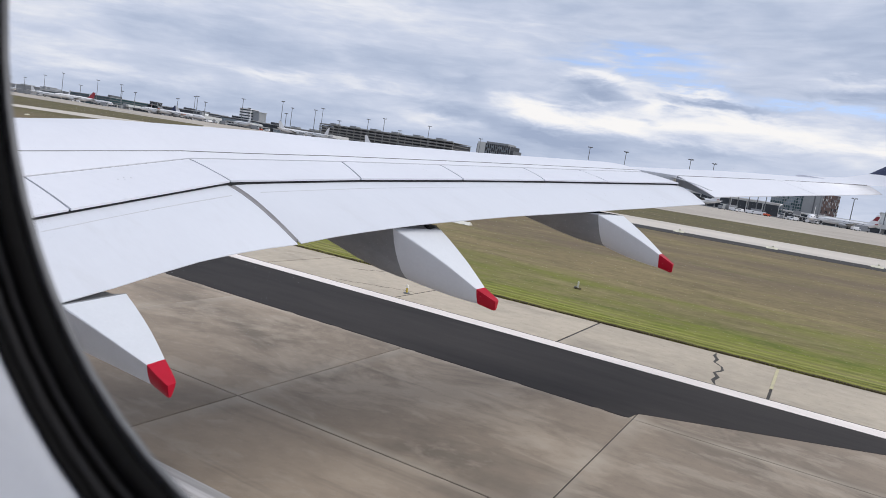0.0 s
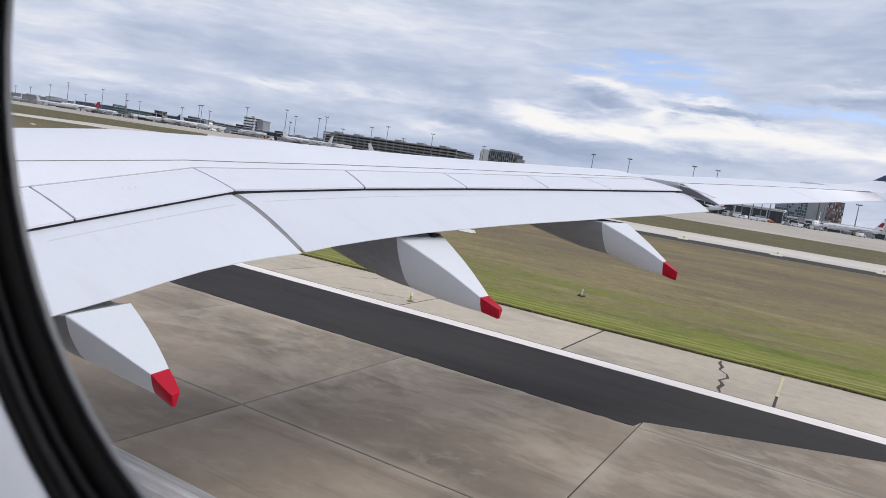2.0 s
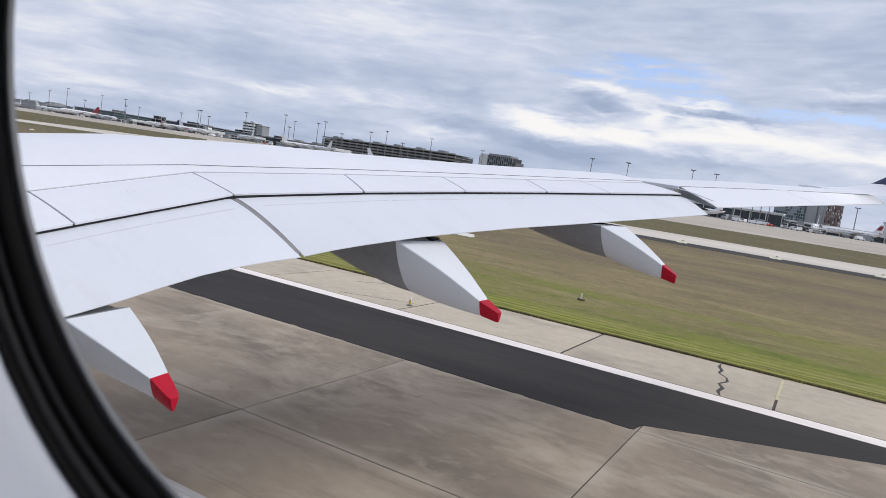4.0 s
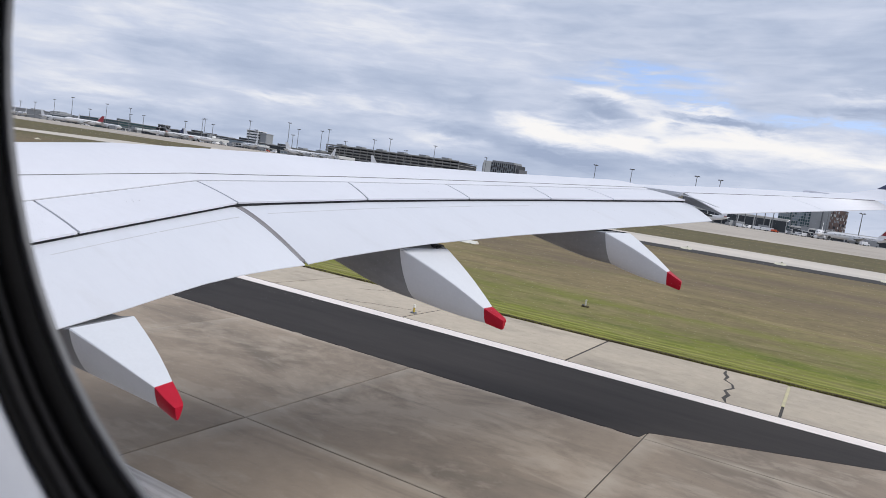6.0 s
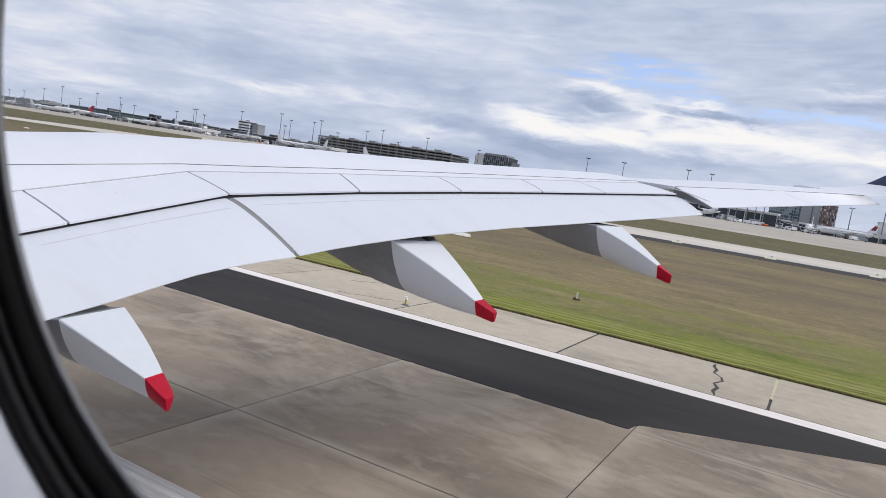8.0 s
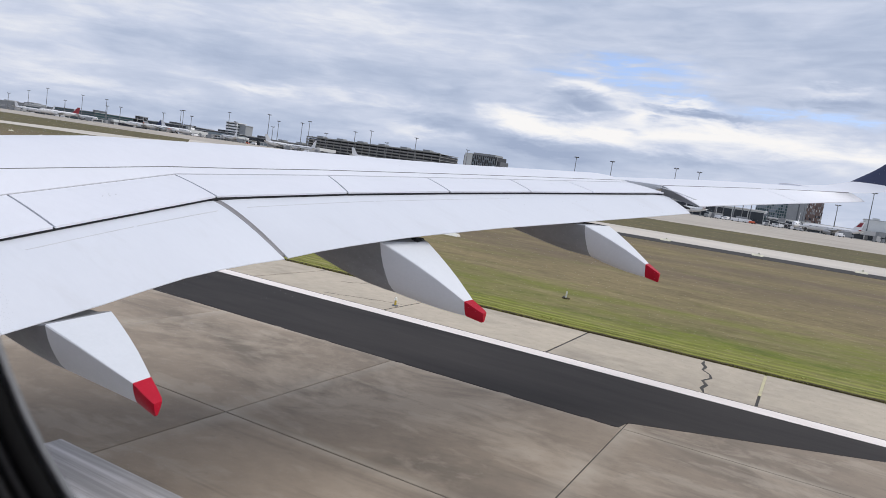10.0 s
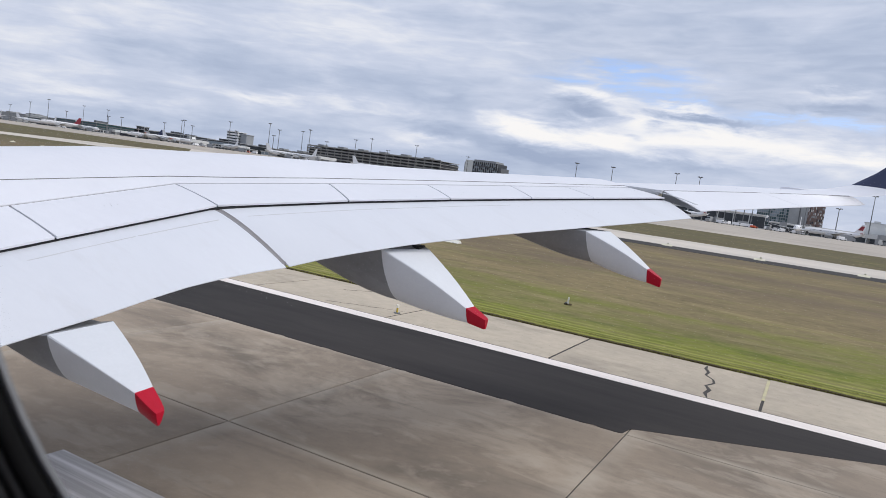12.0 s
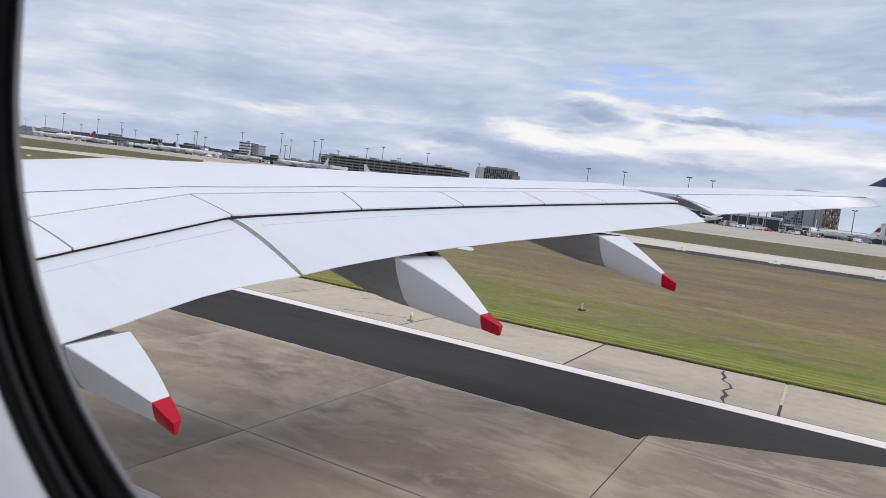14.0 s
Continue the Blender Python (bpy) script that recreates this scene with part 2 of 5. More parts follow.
def dusty_joints(m, axis, x0, step, tint, wide=0.42):
    """Pale dust and old sealant in broken bands along the joints across one axis."""
    nt = m.node_tree
    N, L = nt.nodes.new, nt.links.new
    b = nt.nodes["Principled BSDF"]
    col = b.inputs["Base Color"].links[0].from_socket
    geo, sep, n = N("ShaderNodeNewGeometry"), N("ShaderNodeSeparateXYZ"), N("ShaderNodeTexNoise")
    L(geo.outputs["Position"], sep.inputs[0])
    n.inputs["Scale"].default_value, n.inputs["Detail"].default_value, n.inputs["Roughness"].default_value = 0.45, 6, 0.7
    src = sep.outputs[axis]
    for op, val in (("SUBTRACT", x0), ("DIVIDE", step), ("PINGPONG", 0.5), ("MULTIPLY", step)):
        q = N("ShaderNodeMath")
        q.operation = op
        L(src, q.inputs[0])
        q.inputs[1].default_value = val
        src = q.outputs[0]
    near, some, both = N("ShaderNodeMapRange"), N("ShaderNodeMapRange"), N("ShaderNodeMath")
    L(src, near.inputs["Value"])
    near.inputs["From Min"].default_value, near.inputs["From Max"].default_value = wide, 0.08
    L(n.outputs["Fac"], some.inputs["Value"])
    some.inputs["From Min"].default_value, some.inputs["From Max"].default_value = 0.42, 0.60
    some.inputs["To Max"].default_value = 0.85
    both.operation = "MULTIPLY"
    L(near.outputs[0], both.inputs[0])
    L(some.outputs[0], both.inputs[1])
    x = N("ShaderNodeMix")
    x.data_type = "RGBA"
    L(both.outputs[0], x.inputs["Factor"])
    L(col, x.inputs["A"])
    x.inputs["B"].default_value = (*tint, 1)
    L(x.outputs["Result"], b.inputs["Base Color"])


dusty_joints(RUNWAY_CONCRETE, 0, -3.85, 8.0, (0.46, 0.41, 0.34), 0.62)
dusty_joints(RUNWAY_CONCRETE, 1, 12.60, 7.68, (0.44, 0.39, 0.32), 0.36)
DARK_SHOULDER = mat("old_asphalt", (0.06, 0.056, 0.055), (0.042, 0.040, 0.040), rough=0.9, spec=0.15, scale=0.1, fine=2, stretch=(0.3, 1, 1))
CONCRETE = stained(mat("shoulder_concrete", (0.53, 0.455, 0.355), (0.40, 0.345, 0.272), rough=0.85, scale=0.30, fine=2.4, stretch=(0.8, 0.8, 1), bump=0.12, spread=(0.32, 0.66), vary=0.09),
                   (0.35, (0.6, 1.0, 1), 0.52, 0.70, 0.45, (0.20, 0.172, 0.138)),
                   (0.9, (0.7, 1.0, 1), 0.56, 0.70, 0.40, (0.52, 0.455, 0.36)),
                   (4.0, (1, 1, 1), 0.60, 0.75, 0.35, (0.18, 0.155, 0.125)))
TAXI_CONCRETE = mat("taxiway_concrete", (0.60, 0.545, 0.475), (0.48, 0.435, 0.38), rough=0.85, scale=0.05, fine=0.8, stretch=(0.3, 1, 1))
APRON_CONCRETE = stained(mat("apron_concrete", (0.47, 0.42, 0.36), (0.37, 0.33, 0.285), rough=0.85, scale=0.03, fine=0.5, stretch=(0.5, 1, 1), spec=0.25),
                         (0.02, (0.5, 1.6, 1), 0.50, 0.66, 0.5, (0.26, 0.235, 0.20)))
JOINT = mat("joint_tar", (0.022, 0.020, 0.018), (0.060, 0.052, 0.044), rough=0.8, scale=2)
LINE_PAINT = mat("line_paint", (0.86, 0.79, 0.745), (0.64, 0.58, 0.54), rough=0.7, scale=0.5, fine=5, stretch=(0.25, 2, 1), spread=(0.40, 0.78))
BAR_PAINT = stained(mat("bar_paint", (0.76, 0.745, 0.75), (0.58, 0.565, 0.57), rough=0.75, scale=0.3, fine=5, stretch=(0.15, 1.5, 1)),
                    (1.6, (0.03, 1.6, 1), 0.46, 0.60, 0.66, (0.22, 0.205, 0.20)),
                    (0.9, (0.8, 1.0, 1), 0.56, 0.70, 0.45, (0.36, 0.33, 0.31)))
PALE_FILLER = mat("pale_filler", (0.40, 0.36, 0.27), (0.60, 0.55, 0.30), rough=0.8, scale=1.3, fine=8)
LINE_EDGE = mat("line_edge_tar", (0.085, 0.075, 0.068), (0.15, 0.13, 0.11), rough=0.8, scale=0.8, fine=6)
MARK_WHITE = mat("marker_white", (0.86, 0.84, 0.75), (0.78, 0.755, 0.66), rough=0.6, scale=2)
YELLOW = mat("marker_yellow", (0.62, 0.46, 0.06), (0.5, 0.36, 0.05), rough=0.6, scale=2)
STEEL = mat("galvanised_steel", (0.22, 0.23, 0.24), (0.16, 0.165, 0.17), rough=0.5, metal=0.6, scale=1)


def grass_mat():
    """Mown airfield grass: green close to the pavement, straw-brown further out, in patches and a few mowing lanes."""
    m = mat("airfield_grass", (0.152, 0.120, 0.070), (0.28, 0.222, 0.118), rough=0.95, scale=0.20, fine=2.4, stretch=(0.5, 1.0, 1), bump=0.8, spread=(0.36, 0.64), spec=0.1)
    nt = m.node_tree
    N, L = nt.nodes.new, nt.links.new
    b = nt.nodes["Principled BSDF"]
    col = b.inputs["Base Color"].links[0].from_socket
    geo = N("ShaderNodeNewGeometry")
    sep = N("ShaderNodeSeparateXYZ")
    L(geo.outputs["Position"], sep.inputs[0])

    def noise_at(scale, stretch, detail=5, rough=0.6):
        mp = N("ShaderNodeMapping")
        mp.inputs["Scale"].default_value = stretch
        L(geo.outputs["Position"], mp.inputs[0])
        n = N("ShaderNodeTexNoise")
        n.inputs["Scale"].default_value, n.inputs["Detail"].default_value, n.inputs["Roughness"].default_value = scale, detail, rough
        L(mp.outputs[0], n.inputs["Vector"])
        return n.outputs["Fac"]

    def remap(v, a, c, lo, hi):
        r = N("ShaderNodeMapRange")
        for k, x in zip(("From Min", "From Max", "To Min", "To Max"), (a, c, lo, hi)):
            r.inputs[k].default_value = x
        L(v, r.inputs["Value"])
        return r.outputs[0]

    def calc(op, a, c):
        n = N("ShaderNodeMath")
        n.operation = op
        n.use_clamp = op != "MULTIPLY"
        L(a, n.inputs[0])
        if isinstance(c, float):
            n.inputs[1].default_value = c
        else:
            L(c, n.inputs[1])
        return n.outputs[0]

    def blend(fac, base, tint):
        x = N("ShaderNodeMix")
        x.data_type = "RGBA"
        L(fac, x.inputs["Factor"])
        L(base, x.inputs["A"])
        x.inputs["B"].default_value = (*tint, 1)
        return x.outputs["Result"]

    # bare, purplish-brown patches far out
    bare = calc("MULTIPLY", remap(noise_at(0.05, (0.25, 1, 1), 7, 0.66), 0.40, 0.58, 0.15, 0.85), remap(sep.outputs[1], 55, 75, 0.1, 1.0))
    col = blend(bare, col, (0.15, 0.113, 0.085))
    # dark olive, longer grass between the far taxiways
    col = blend(remap(sep.outputs[1], 120, 205, 0.0, 0.75), col, (0.098, 0.088, 0.050))
    # green growth: strong by the pavement, in patches further out
    lush = calc("ADD", remap(noise_at(0.20, (0.22, 1.0, 1), 7, 0.68), 0.40, 0.60, -0.50, 0.22), remap(sep.outputs[1], 37, 56, 1.05, 0.0))
    lush = calc("MULTIPLY", lush, remap(noise_at(1.3, (0.35, 1.0, 1), 6, 0.72), 0.30, 0.62, 0.40, 1.0))
    col = blend(lush, col, (0.165, 0.195, 0.030))
    # darker clumps in the green
    clumps = calc("MULTIPLY", remap(noise_at(0.40, (0.5, 1, 1), 7, 0.7), 0.48, 0.64, 0.0, 0.8), remap(sep.outputs[1], 37, 53, 1.0, 0.0))
    col = blend(clumps, col, (0.090, 0.118, 0.024))
    # pale mowing lanes along the edge
    wave = N("ShaderNodeTexWave")
    wave.bands_direction = "Y"
    wave.inputs["Scale"].default_value, wave.inputs["Distortion"].default_value = 0.36, 0.9
    wave.inputs["Detail"].default_value, wave.inputs["Detail Scale"].default_value = 3, 1.2
    mp = N("ShaderNodeMapping")
    mp.inputs["Scale"].default_value = (0.12, 1, 1)
    L(geo.outputs["Position"], mp.inputs[0])
    L(mp.outputs[0], wave.inputs["Vector"])
    lanes = calc("MULTIPLY", remap(wave.outputs["Fac"], 0.35, 0.9, 0.0, 1.0), remap(sep.outputs[1], 35.5, 38.5, 0.75, 0.0))
    col = blend(lanes, col, (0.31, 0.31, 0.075))
    L(col, b.inputs["Base Color"])
    return m


GRASS = stained(grass_mat(),
                (0.9, (0.5, 1.0, 1), 0.52, 0.68, 0.45, (0.105, 0.100, 0.042)),    # darker tussocks
                (2.6, (0.5, 1.0, 1), 0.54, 0.72, 0.40, (0.36, 0.31, 0.15)),       # dry blades
                (0.35, (0.3, 1.0, 1), 0.55, 0.70, 0.45, (0.34, 0.285, 0.15)),
                (6.0, (0.6, 1, 1), 0.54, 0.70, 0.4, (0.085, 0.085, 0.03)))
BLADE = mat("grass_blade", (0.24, 0.26, 0.055), (0.36, 0.33, 0.12), rough=0.9, scale=0.6, fine=8, spec=0.1)


# ---------------------------------------------------------------- building helpers
def thing(name, loc=(0, 0, 0)):
    ob = new(name)
    ob.empty_display_size = 0.5
    ob.location = loc
    return ob


def part(name, bm, material, parent=None, label="", smooth=35, world_at=None):
    """Links a bmesh as one mesh object, under a thing or a part if given. world_at: the place of the parent, for meshes in world metres."""
    me = bpy.data.meshes.new(name)
    bmesh.ops.recalc_face_normals(bm, faces=bm.faces[:])
    bm.to_mesh(me)
    bm.free()
    me.materials.append(material)
    if smooth:
        me.shade_smooth()
        me.set_sharp_from_angle(angle=radians(smooth))
    ob = new(name, me)
    if parent:
        ob.parent = parent
        if world_at:
            ob.matrix_parent_inverse = Matrix.Translation(-Vector(world_at))
    if label:
        ob["label"] = label
    return ob


def add_box(bm, lo, hi, bevel=0.0):
    r = bmesh.ops.create_cube(bm, size=1.0)
    for v in r["verts"]:
        v.co = Vector([lo[i] + (v.co[i] + 0.5) * (hi[i] - lo[i]) for i in range(3)])
    if bevel:
        bmesh.ops.bevel(bm, geom=list({e for v in r["verts"] for e in v.link_edges}), offset=bevel, segments=2, affect="EDGES")
    return bm


def box(lo, hi, bevel=0.0):
    return add_box(bmesh.new(), lo, hi, bevel)


def loft(bm, rings, closed=True, cap=True):
    """Skins a list of rings of equally many points."""
    vs = [[bm.verts.new(p) for p in ring] for ring in rings]
    n = len(vs[0])
    for a, b in zip(vs, vs[1:]):
        for i in range(n if closed else n - 1):
            j = (i + 1) % n
            bm.faces.new((a[i], a[j], b[j], b[i]))
    if cap and closed:
        for ring in (vs[0], vs[-1]):
            try:
                bm.faces.new(ring)
            except ValueError:
                pass
    return bm


def tube(bm, a, b, ra, rb, n=8):
    a, b = Vector(a), Vector(b)
    q = (b - a).to_track_quat("Z", "Y")
    rings = []
    for p, r in ((a, ra), (b, rb)):
        rings.append([p + q @ Vector((r * math.cos(6.28319 * i / n), r * math.sin(6.28319 * i / n), 0)) for i in range(n)])
    return loft(bm, rings)


# ---------------------------------------------------------------- ground
LINE_Y0, LINE_Y1 = 26.15, 27.02
SHOULDER_Y0, SHOULDER_Y1 = 27.08, 33.2
RISE_X = (-430, -190)     # between these the land falls away towards the pier


def apron_z(x):
    """Height of the level stands before the terminals."""
    return float(np.interp(x, RISE_X, (9.2, 4.6)))


def edge_z(x):
    """Height of the apron's near edge."""
    return float(np.interp(x, RISE_X, (5.6, 4.4)))




def sheet(name, x0, x1, y0, y1, z, material, thick=0.25):
    return part(name, box((x0, y0, z - thick), (x1, y1, z)), material, smooth=0)


def ground_z(x, y):
    """Height of the grass: level by the runway, a gentle rise up to the apron."""
    return -0.05 + float(np.interp(y, (205, 384, 480), (0.0, edge_z(x), apron_z(x))))


ground = bmesh.new()
xs = [-4800, -1500, -430, -310, -190, -120, 60, 400, 1500, 4800]
ys = [-4800, -800, -60, 30, 60, 150, 205, 384, 480, 1200, 4800]
grid = [[ground.verts.new((x, y, ground_z(x, y))) for y in ys] for x in xs]
for i in range(len(xs) - 1):
    for j in range(len(ys) - 1):
        ground.faces.new((grid[i][j], grid[i + 1][j], grid[i + 1][j + 1], grid[i][j + 1]))
tagged(part("ground", ground, GRASS, smooth=0), "mown airfield grass, green by the pavement and straw-brown beyond", "grass field", kind="structure")
joint_bed = tagged(sheet("pavement_bed", -124, 36, -33.6, SHOULDER_Y1, -0.02, JOINT), "dark tar-filled joints between concrete pavement slabs", "pavement", kind="structure")
for x0, x1 in ((-1500, -124), (36, 700)):
    tagged(sheet("runway", x0, x1, -33.6, SHOULDER_Y1, 0.0, RUNWAY_CONCRETE), "brown-grey weathered concrete runway further along", "runway", kind="structure")


def flat_piece(name, outline_xy, z, material, thick):
    """A flat paved piece of any outline."""
    bm = bmesh.new()
    loft(bm, [[(x, y, z - thick) for x, y in outline_xy], [(x, y, z) for x, y in outline_xy]])
    return part(name, bm, material, smooth=0)


# asphalt overlay beside the edge line, cut off on the skew; its long edge is a little chipped
rng = random.Random(8)
strip = [(6.6, LINE_Y0 - 0.01), (1.84, 23.75), (-3.72, 20.98), (-3.86, 20.86), (-3.95, 20.30)]
strip += [(-4.3 - 0.55 * k, 20.27 + rng.uniform(-0.045, 0.045)) for k in range(90)] + [(-123.9, 20.27), (-123.9, LINE_Y0 - 0.01)]
tagged(flat_piece("asphalt_strip", strip, 0.008, ASPHALT, 0.02), "dark asphalt strip along the white edge line", "runway", kind="structure")
runway_line = tagged(sheet("runway_edge_line", -1500, 700, LINE_Y0, LINE_Y1, 0.006, LINE_PAINT, 0.02), "worn white runway edge line on the pavement", "road marking", kind="structure")
for y0, y1 in ((LINE_Y0 - 0.06, LINE_Y0 - 0.005), (LINE_Y1 + 0.003, LINE_Y1 + 0.055)):
    part("line_border", box((-124, y0, -0.015), (36, y1, 0.0105)), LINE_EDGE, runway_line, smooth=0)

tagged(sheet("touchdown_bar", -12.8, 16, 2.8, 8.95, 0.006, BAR_PAINT, 0.02), "wide white touchdown bar streaked with tyre rubber", "road marking", kind="structure")

# turf standing a hand's breadth over the shoulder, with a dark soil edge
for nm, material, y_off, z_off, label in (("soil_edge", SOIL, 0.0, 0.0, "dark bare soil edge of the turf"), ("turf_edge", GRASS, 0.16, 0.012, "raised green turf edge beside the concrete")):
    rng = random.Random(14)
    rings = []
    for k in range(340):
        x = -130 + k * 0.5
        wob = 0.07 * noise.noise(Vector((x * 0.35, 1.7, 0))) + rng.uniform(-0.02, 0.02)
        y0 = SHOULDER_Y1 + y_off + wob
        top = 0.085 + z_off + rng.uniform(-0.012, 0.012)
        rings.append([(x, y0, -0.06), (x, y0 + 0.03, top * 0.8), (x, y0 + 0.12, top), (x, SHOULDER_Y1 + 1.1, 0.02 + z_off), (x, SHOULDER_Y1 + 2.6, -0.055), (x, SHOULDER_Y1 + 2.6, -0.09)])
    tagged(part(nm, loft(bmesh.new(), rings), material, smooth=60), label, "grass verge", kind="structure")

# far taxiway with its dark shoulder, and the apron
tagged(sheet("taxiway_shoulder", -150, 900, 137, 150, -0.02, DARK_SHOULDER), "dark asphalt shoulder of a taxiway", "taxiway", kind="structure")
tagged(sheet("taxiway", -150, 900, 150.05, 194, 0.0, TAXI_CONCRETE), "pale concrete taxiway across the grass", "taxiway", kind="structure")


def paved_band(name, material, rows, lift=0.05, thick=0.25):
    """A paved strip that follows the rise of the ground; rows: the points across it, row by row."""
    rings = []
    for row in rows:
        top = [(x, y, ground_z(x, y) + lift) for x, y in row]
        rings.append(top + [(x, y, z - thick) for x, y, z in top[::-1]])
    return part(name, loft(bmesh.new(), rings), material, smooth=0)


LINK = [((-440, 160), (-490, 190)), ((-385, 214), (-424, 236)), ((-332, 238), (-394, 266)), ((-318, 262), (-366, 292)), ((-313, 300), (-376, 335)), ((-300, 384.9), (-430, 384.9))]
tagged(paved_band("taxiway_link", TAXI_CONCRETE, LINK), "pale concrete taxiway running out to the apron", "taxiway", kind="structure")
tagged(paved_band("apron", APRON_CONCRETE, [[(x, y) for x in (-1900, -430, -310, -190, 900)] for y in (385, 480, 900)]), "pale concrete apron before the terminals", "apron", kind="structure")

tagged(paved_band("apron_link", APRON_CONCRETE, [((-118, 384.9), (320, 384.9)), ((-70, 275), (320, 275))]), "pale concrete apron before the pier", "apron", kind="structure")


def grass_tufts(name, x0, x1, y0, y1, count, h0, h1):
    rng = np.random.default_rng(5)
    px = rng.uniform(x0, x1, count)
    py = y0 + (y1 - y0) * rng.random(count) ** 1.6
    ang = rng.uniform(0, 6.283, count)
    h = rng.uniform(h0, h1, count)
    w = rng.uniform(0.012, 0.035, count)
    lean = rng.normal(0, 0.04, (count, 2))
    v = np.zeros((count, 3, 3))
    v[:, 0] = np.stack([px - w * np.cos(ang), py - w * np.sin(ang), np.full(count, -0.06)], 1)
    v[:, 1] = np.stack([px + w * np.cos(ang), py + w * np.sin(ang), np.full(count, -0.06)], 1)
    v[:, 2] = np.stack([px + lean[:, 0], py + lean[:, 1], -0.05 + h], 1)
    me = bpy.data.meshes.new(name)
    me.from_pydata(v.reshape(-1, 3).tolist(), [], np.arange(count * 3).reshape(-1, 3).tolist())
    me.materials.append(BLADE)
    return new(name, me)


tagged(grass_tufts("grass", -60, 8.0, SHOULDER_Y1 + 0.02, SHOULDER_Y1 + 1.2, 40000, 0.10, 0.17), "short mown grass blades beside the concrete shoulder", "grass", kind="stuff")


# ---------------------------------------------------------------- the airliner that carries the camera
# forward is -x, outboard is +y
AIR_AT = (-4.0, -2.72, 0.0)
air = tagged(thing("airliner", AIR_AT), "white airliner wing with lowered flaps, red-tipped fairings and navy winglet", "airplane")


def air_part(name, bm, material, parent=None, label="", smooth=35):
    if parent is None:
        return part(name, bm, material, air, label, smooth, AIR_AT)
    return part(name, bm, material, parent, label, smooth)


def line_of(rows):
    t = np.array(rows, float)
    return lambda y: (float(np.interp(y, t[:, 0], t[:, 1])), float(np.interp(y, t[:, 0], t[:, 2])) + EYE_Z)


# plan lines: span y, x, height over the eye
SPOILER_TE = line_of([(0.5, -10.0, -2.62), (5.3, -9.34, -1.666), (6.03, -9.24, -1.49), (8.65, -8.87, -0.885), (10.88, -7.81, -0.567), (13.05, -6.79, -0.300), (15.2, -5.77, -0.053), (16.3, -5.25, 0.065), (19.5, -3.74, 0.412)])
HINGE = line_of([(0.5, -11.3, -2.30), (5.98, -10.6, -1.24), (8.9, -10.24, -0.663), (11.33, -8.75, -0.328), (13.6, -7.73, -0.086), (20.07, -4.82, 0.59)])
AILERON_TE = line_of([(19.5, -2.77, 0.18), (24.5, -0.68, 0.735), (29.5, 1.42, 1.28)])
AILERON_HINGE = line_of([(19.5, -4.2, 0.56), (20.5, -3.66, 0.66), (24.5, -1.70, 1.065), (28.5, 0.82, 1.48), (29.5, 1.30, 1.55)])
FLAP_IN_TE = line_of([(0.5, -8.36, -3.15), (4.51, -7.80, -2.505), (5.09, -7.72, -2.365), (5.68, -7.63, -2.221), (6.27, -7.55, -2.056), (6.85, -7.47, -1.908), (7.44, -7.39, -1.800), (8.03, -7.30, -1.718), (8.62, -7.22, -1.658)])
FLAP_OUT_TE = line_of([(8.65, -7.22, -1.648), (9.2, -6.99, -1.503), (9.8, -6.74, -1.372), (10.71, -6.36, -1.195), (11.13, -6.18, -1.124), (12.79, -5.48, -0.870), (14.86, -4.62, -0.600), (15.9, -4.18, -0.458), (16.93, -3.74, -0.322), (19.0, -2.87, -0.037)])
CREST = lambda y: float(np.interp(y, (0.5, 6, 8.65, 11, 13, 16, 20, 24, 28), (0.68, 0.57, 0.46, 0.37, 0.27, 0.17, 0.13, 0.12, 0.06)))


def leading_x(y):
    return -1.4 - 0.70 * (28.0 - y)


CREST_OUT = lambda y: float(np.interp(y, (19.5, 22, 24, 26, 28.5), (0.0, 0.05, 0.085, 0.08, 0.05)))


def wing_ring(y, hinge, crest=CREST):
    """One section of the fixed wing: over the top from the hinge to the nose, and back underneath."""
    xh, zh = hinge(y)
    xl = leading_x(y)
    c, r = xh - xl, crest(y)
    top, low = [], []
    for i in range(19):
        u = i / 18
        u = u * u * (3 - 2 * u) * 0.35 + u * 0.65
        z = zh + r * (1 - ((u - 0.42) / 0.42) ** 2) if u < 0.42 else zh + r - (r + 0.055 * c) * ((u - 0.42) / 0.58) ** 2.4
        top.append((xh - c * u, y, z))
    z_nose = top[-1][2]
    for i in range(1, 12):
        u = 1 - i / 11
        depth = 0.115 * c * (1 - abs(2 * u - 0.9) ** 2.2) if 0 < u < 0.97 else 0.02 * c
        z = zh + (z_nose - zh) * u - max(depth, 0.02 * c) - 0.03
        low.append((xh - c * u, y, z))
    return top + low


WING_YS = [0.5, 2, 4, 5.98, 7, 8.0, 8.9, 9.7, 10.5, 11.33, 12.4, 13.6, 14.8, 16.4, 18, 19.0, 20.0]


def fixed_wing():
    rings = [wing_ring(y, HINGE) for y in WING_YS]
    return loft(bmesh.new(), rings)


def outer_wing():
    return loft(bmesh.new(), [wing_ring(y, AILERON_HINGE, CREST_OUT) for y in (20.02, 21, 22.5, 24, 25.5, 27, 28.0)])


wing_box = air_part("wing", fixed_wing(), WING_WHITE, smooth=40)
air_part("outer_wing", outer_wing(), WING_WHITE, smooth=40)


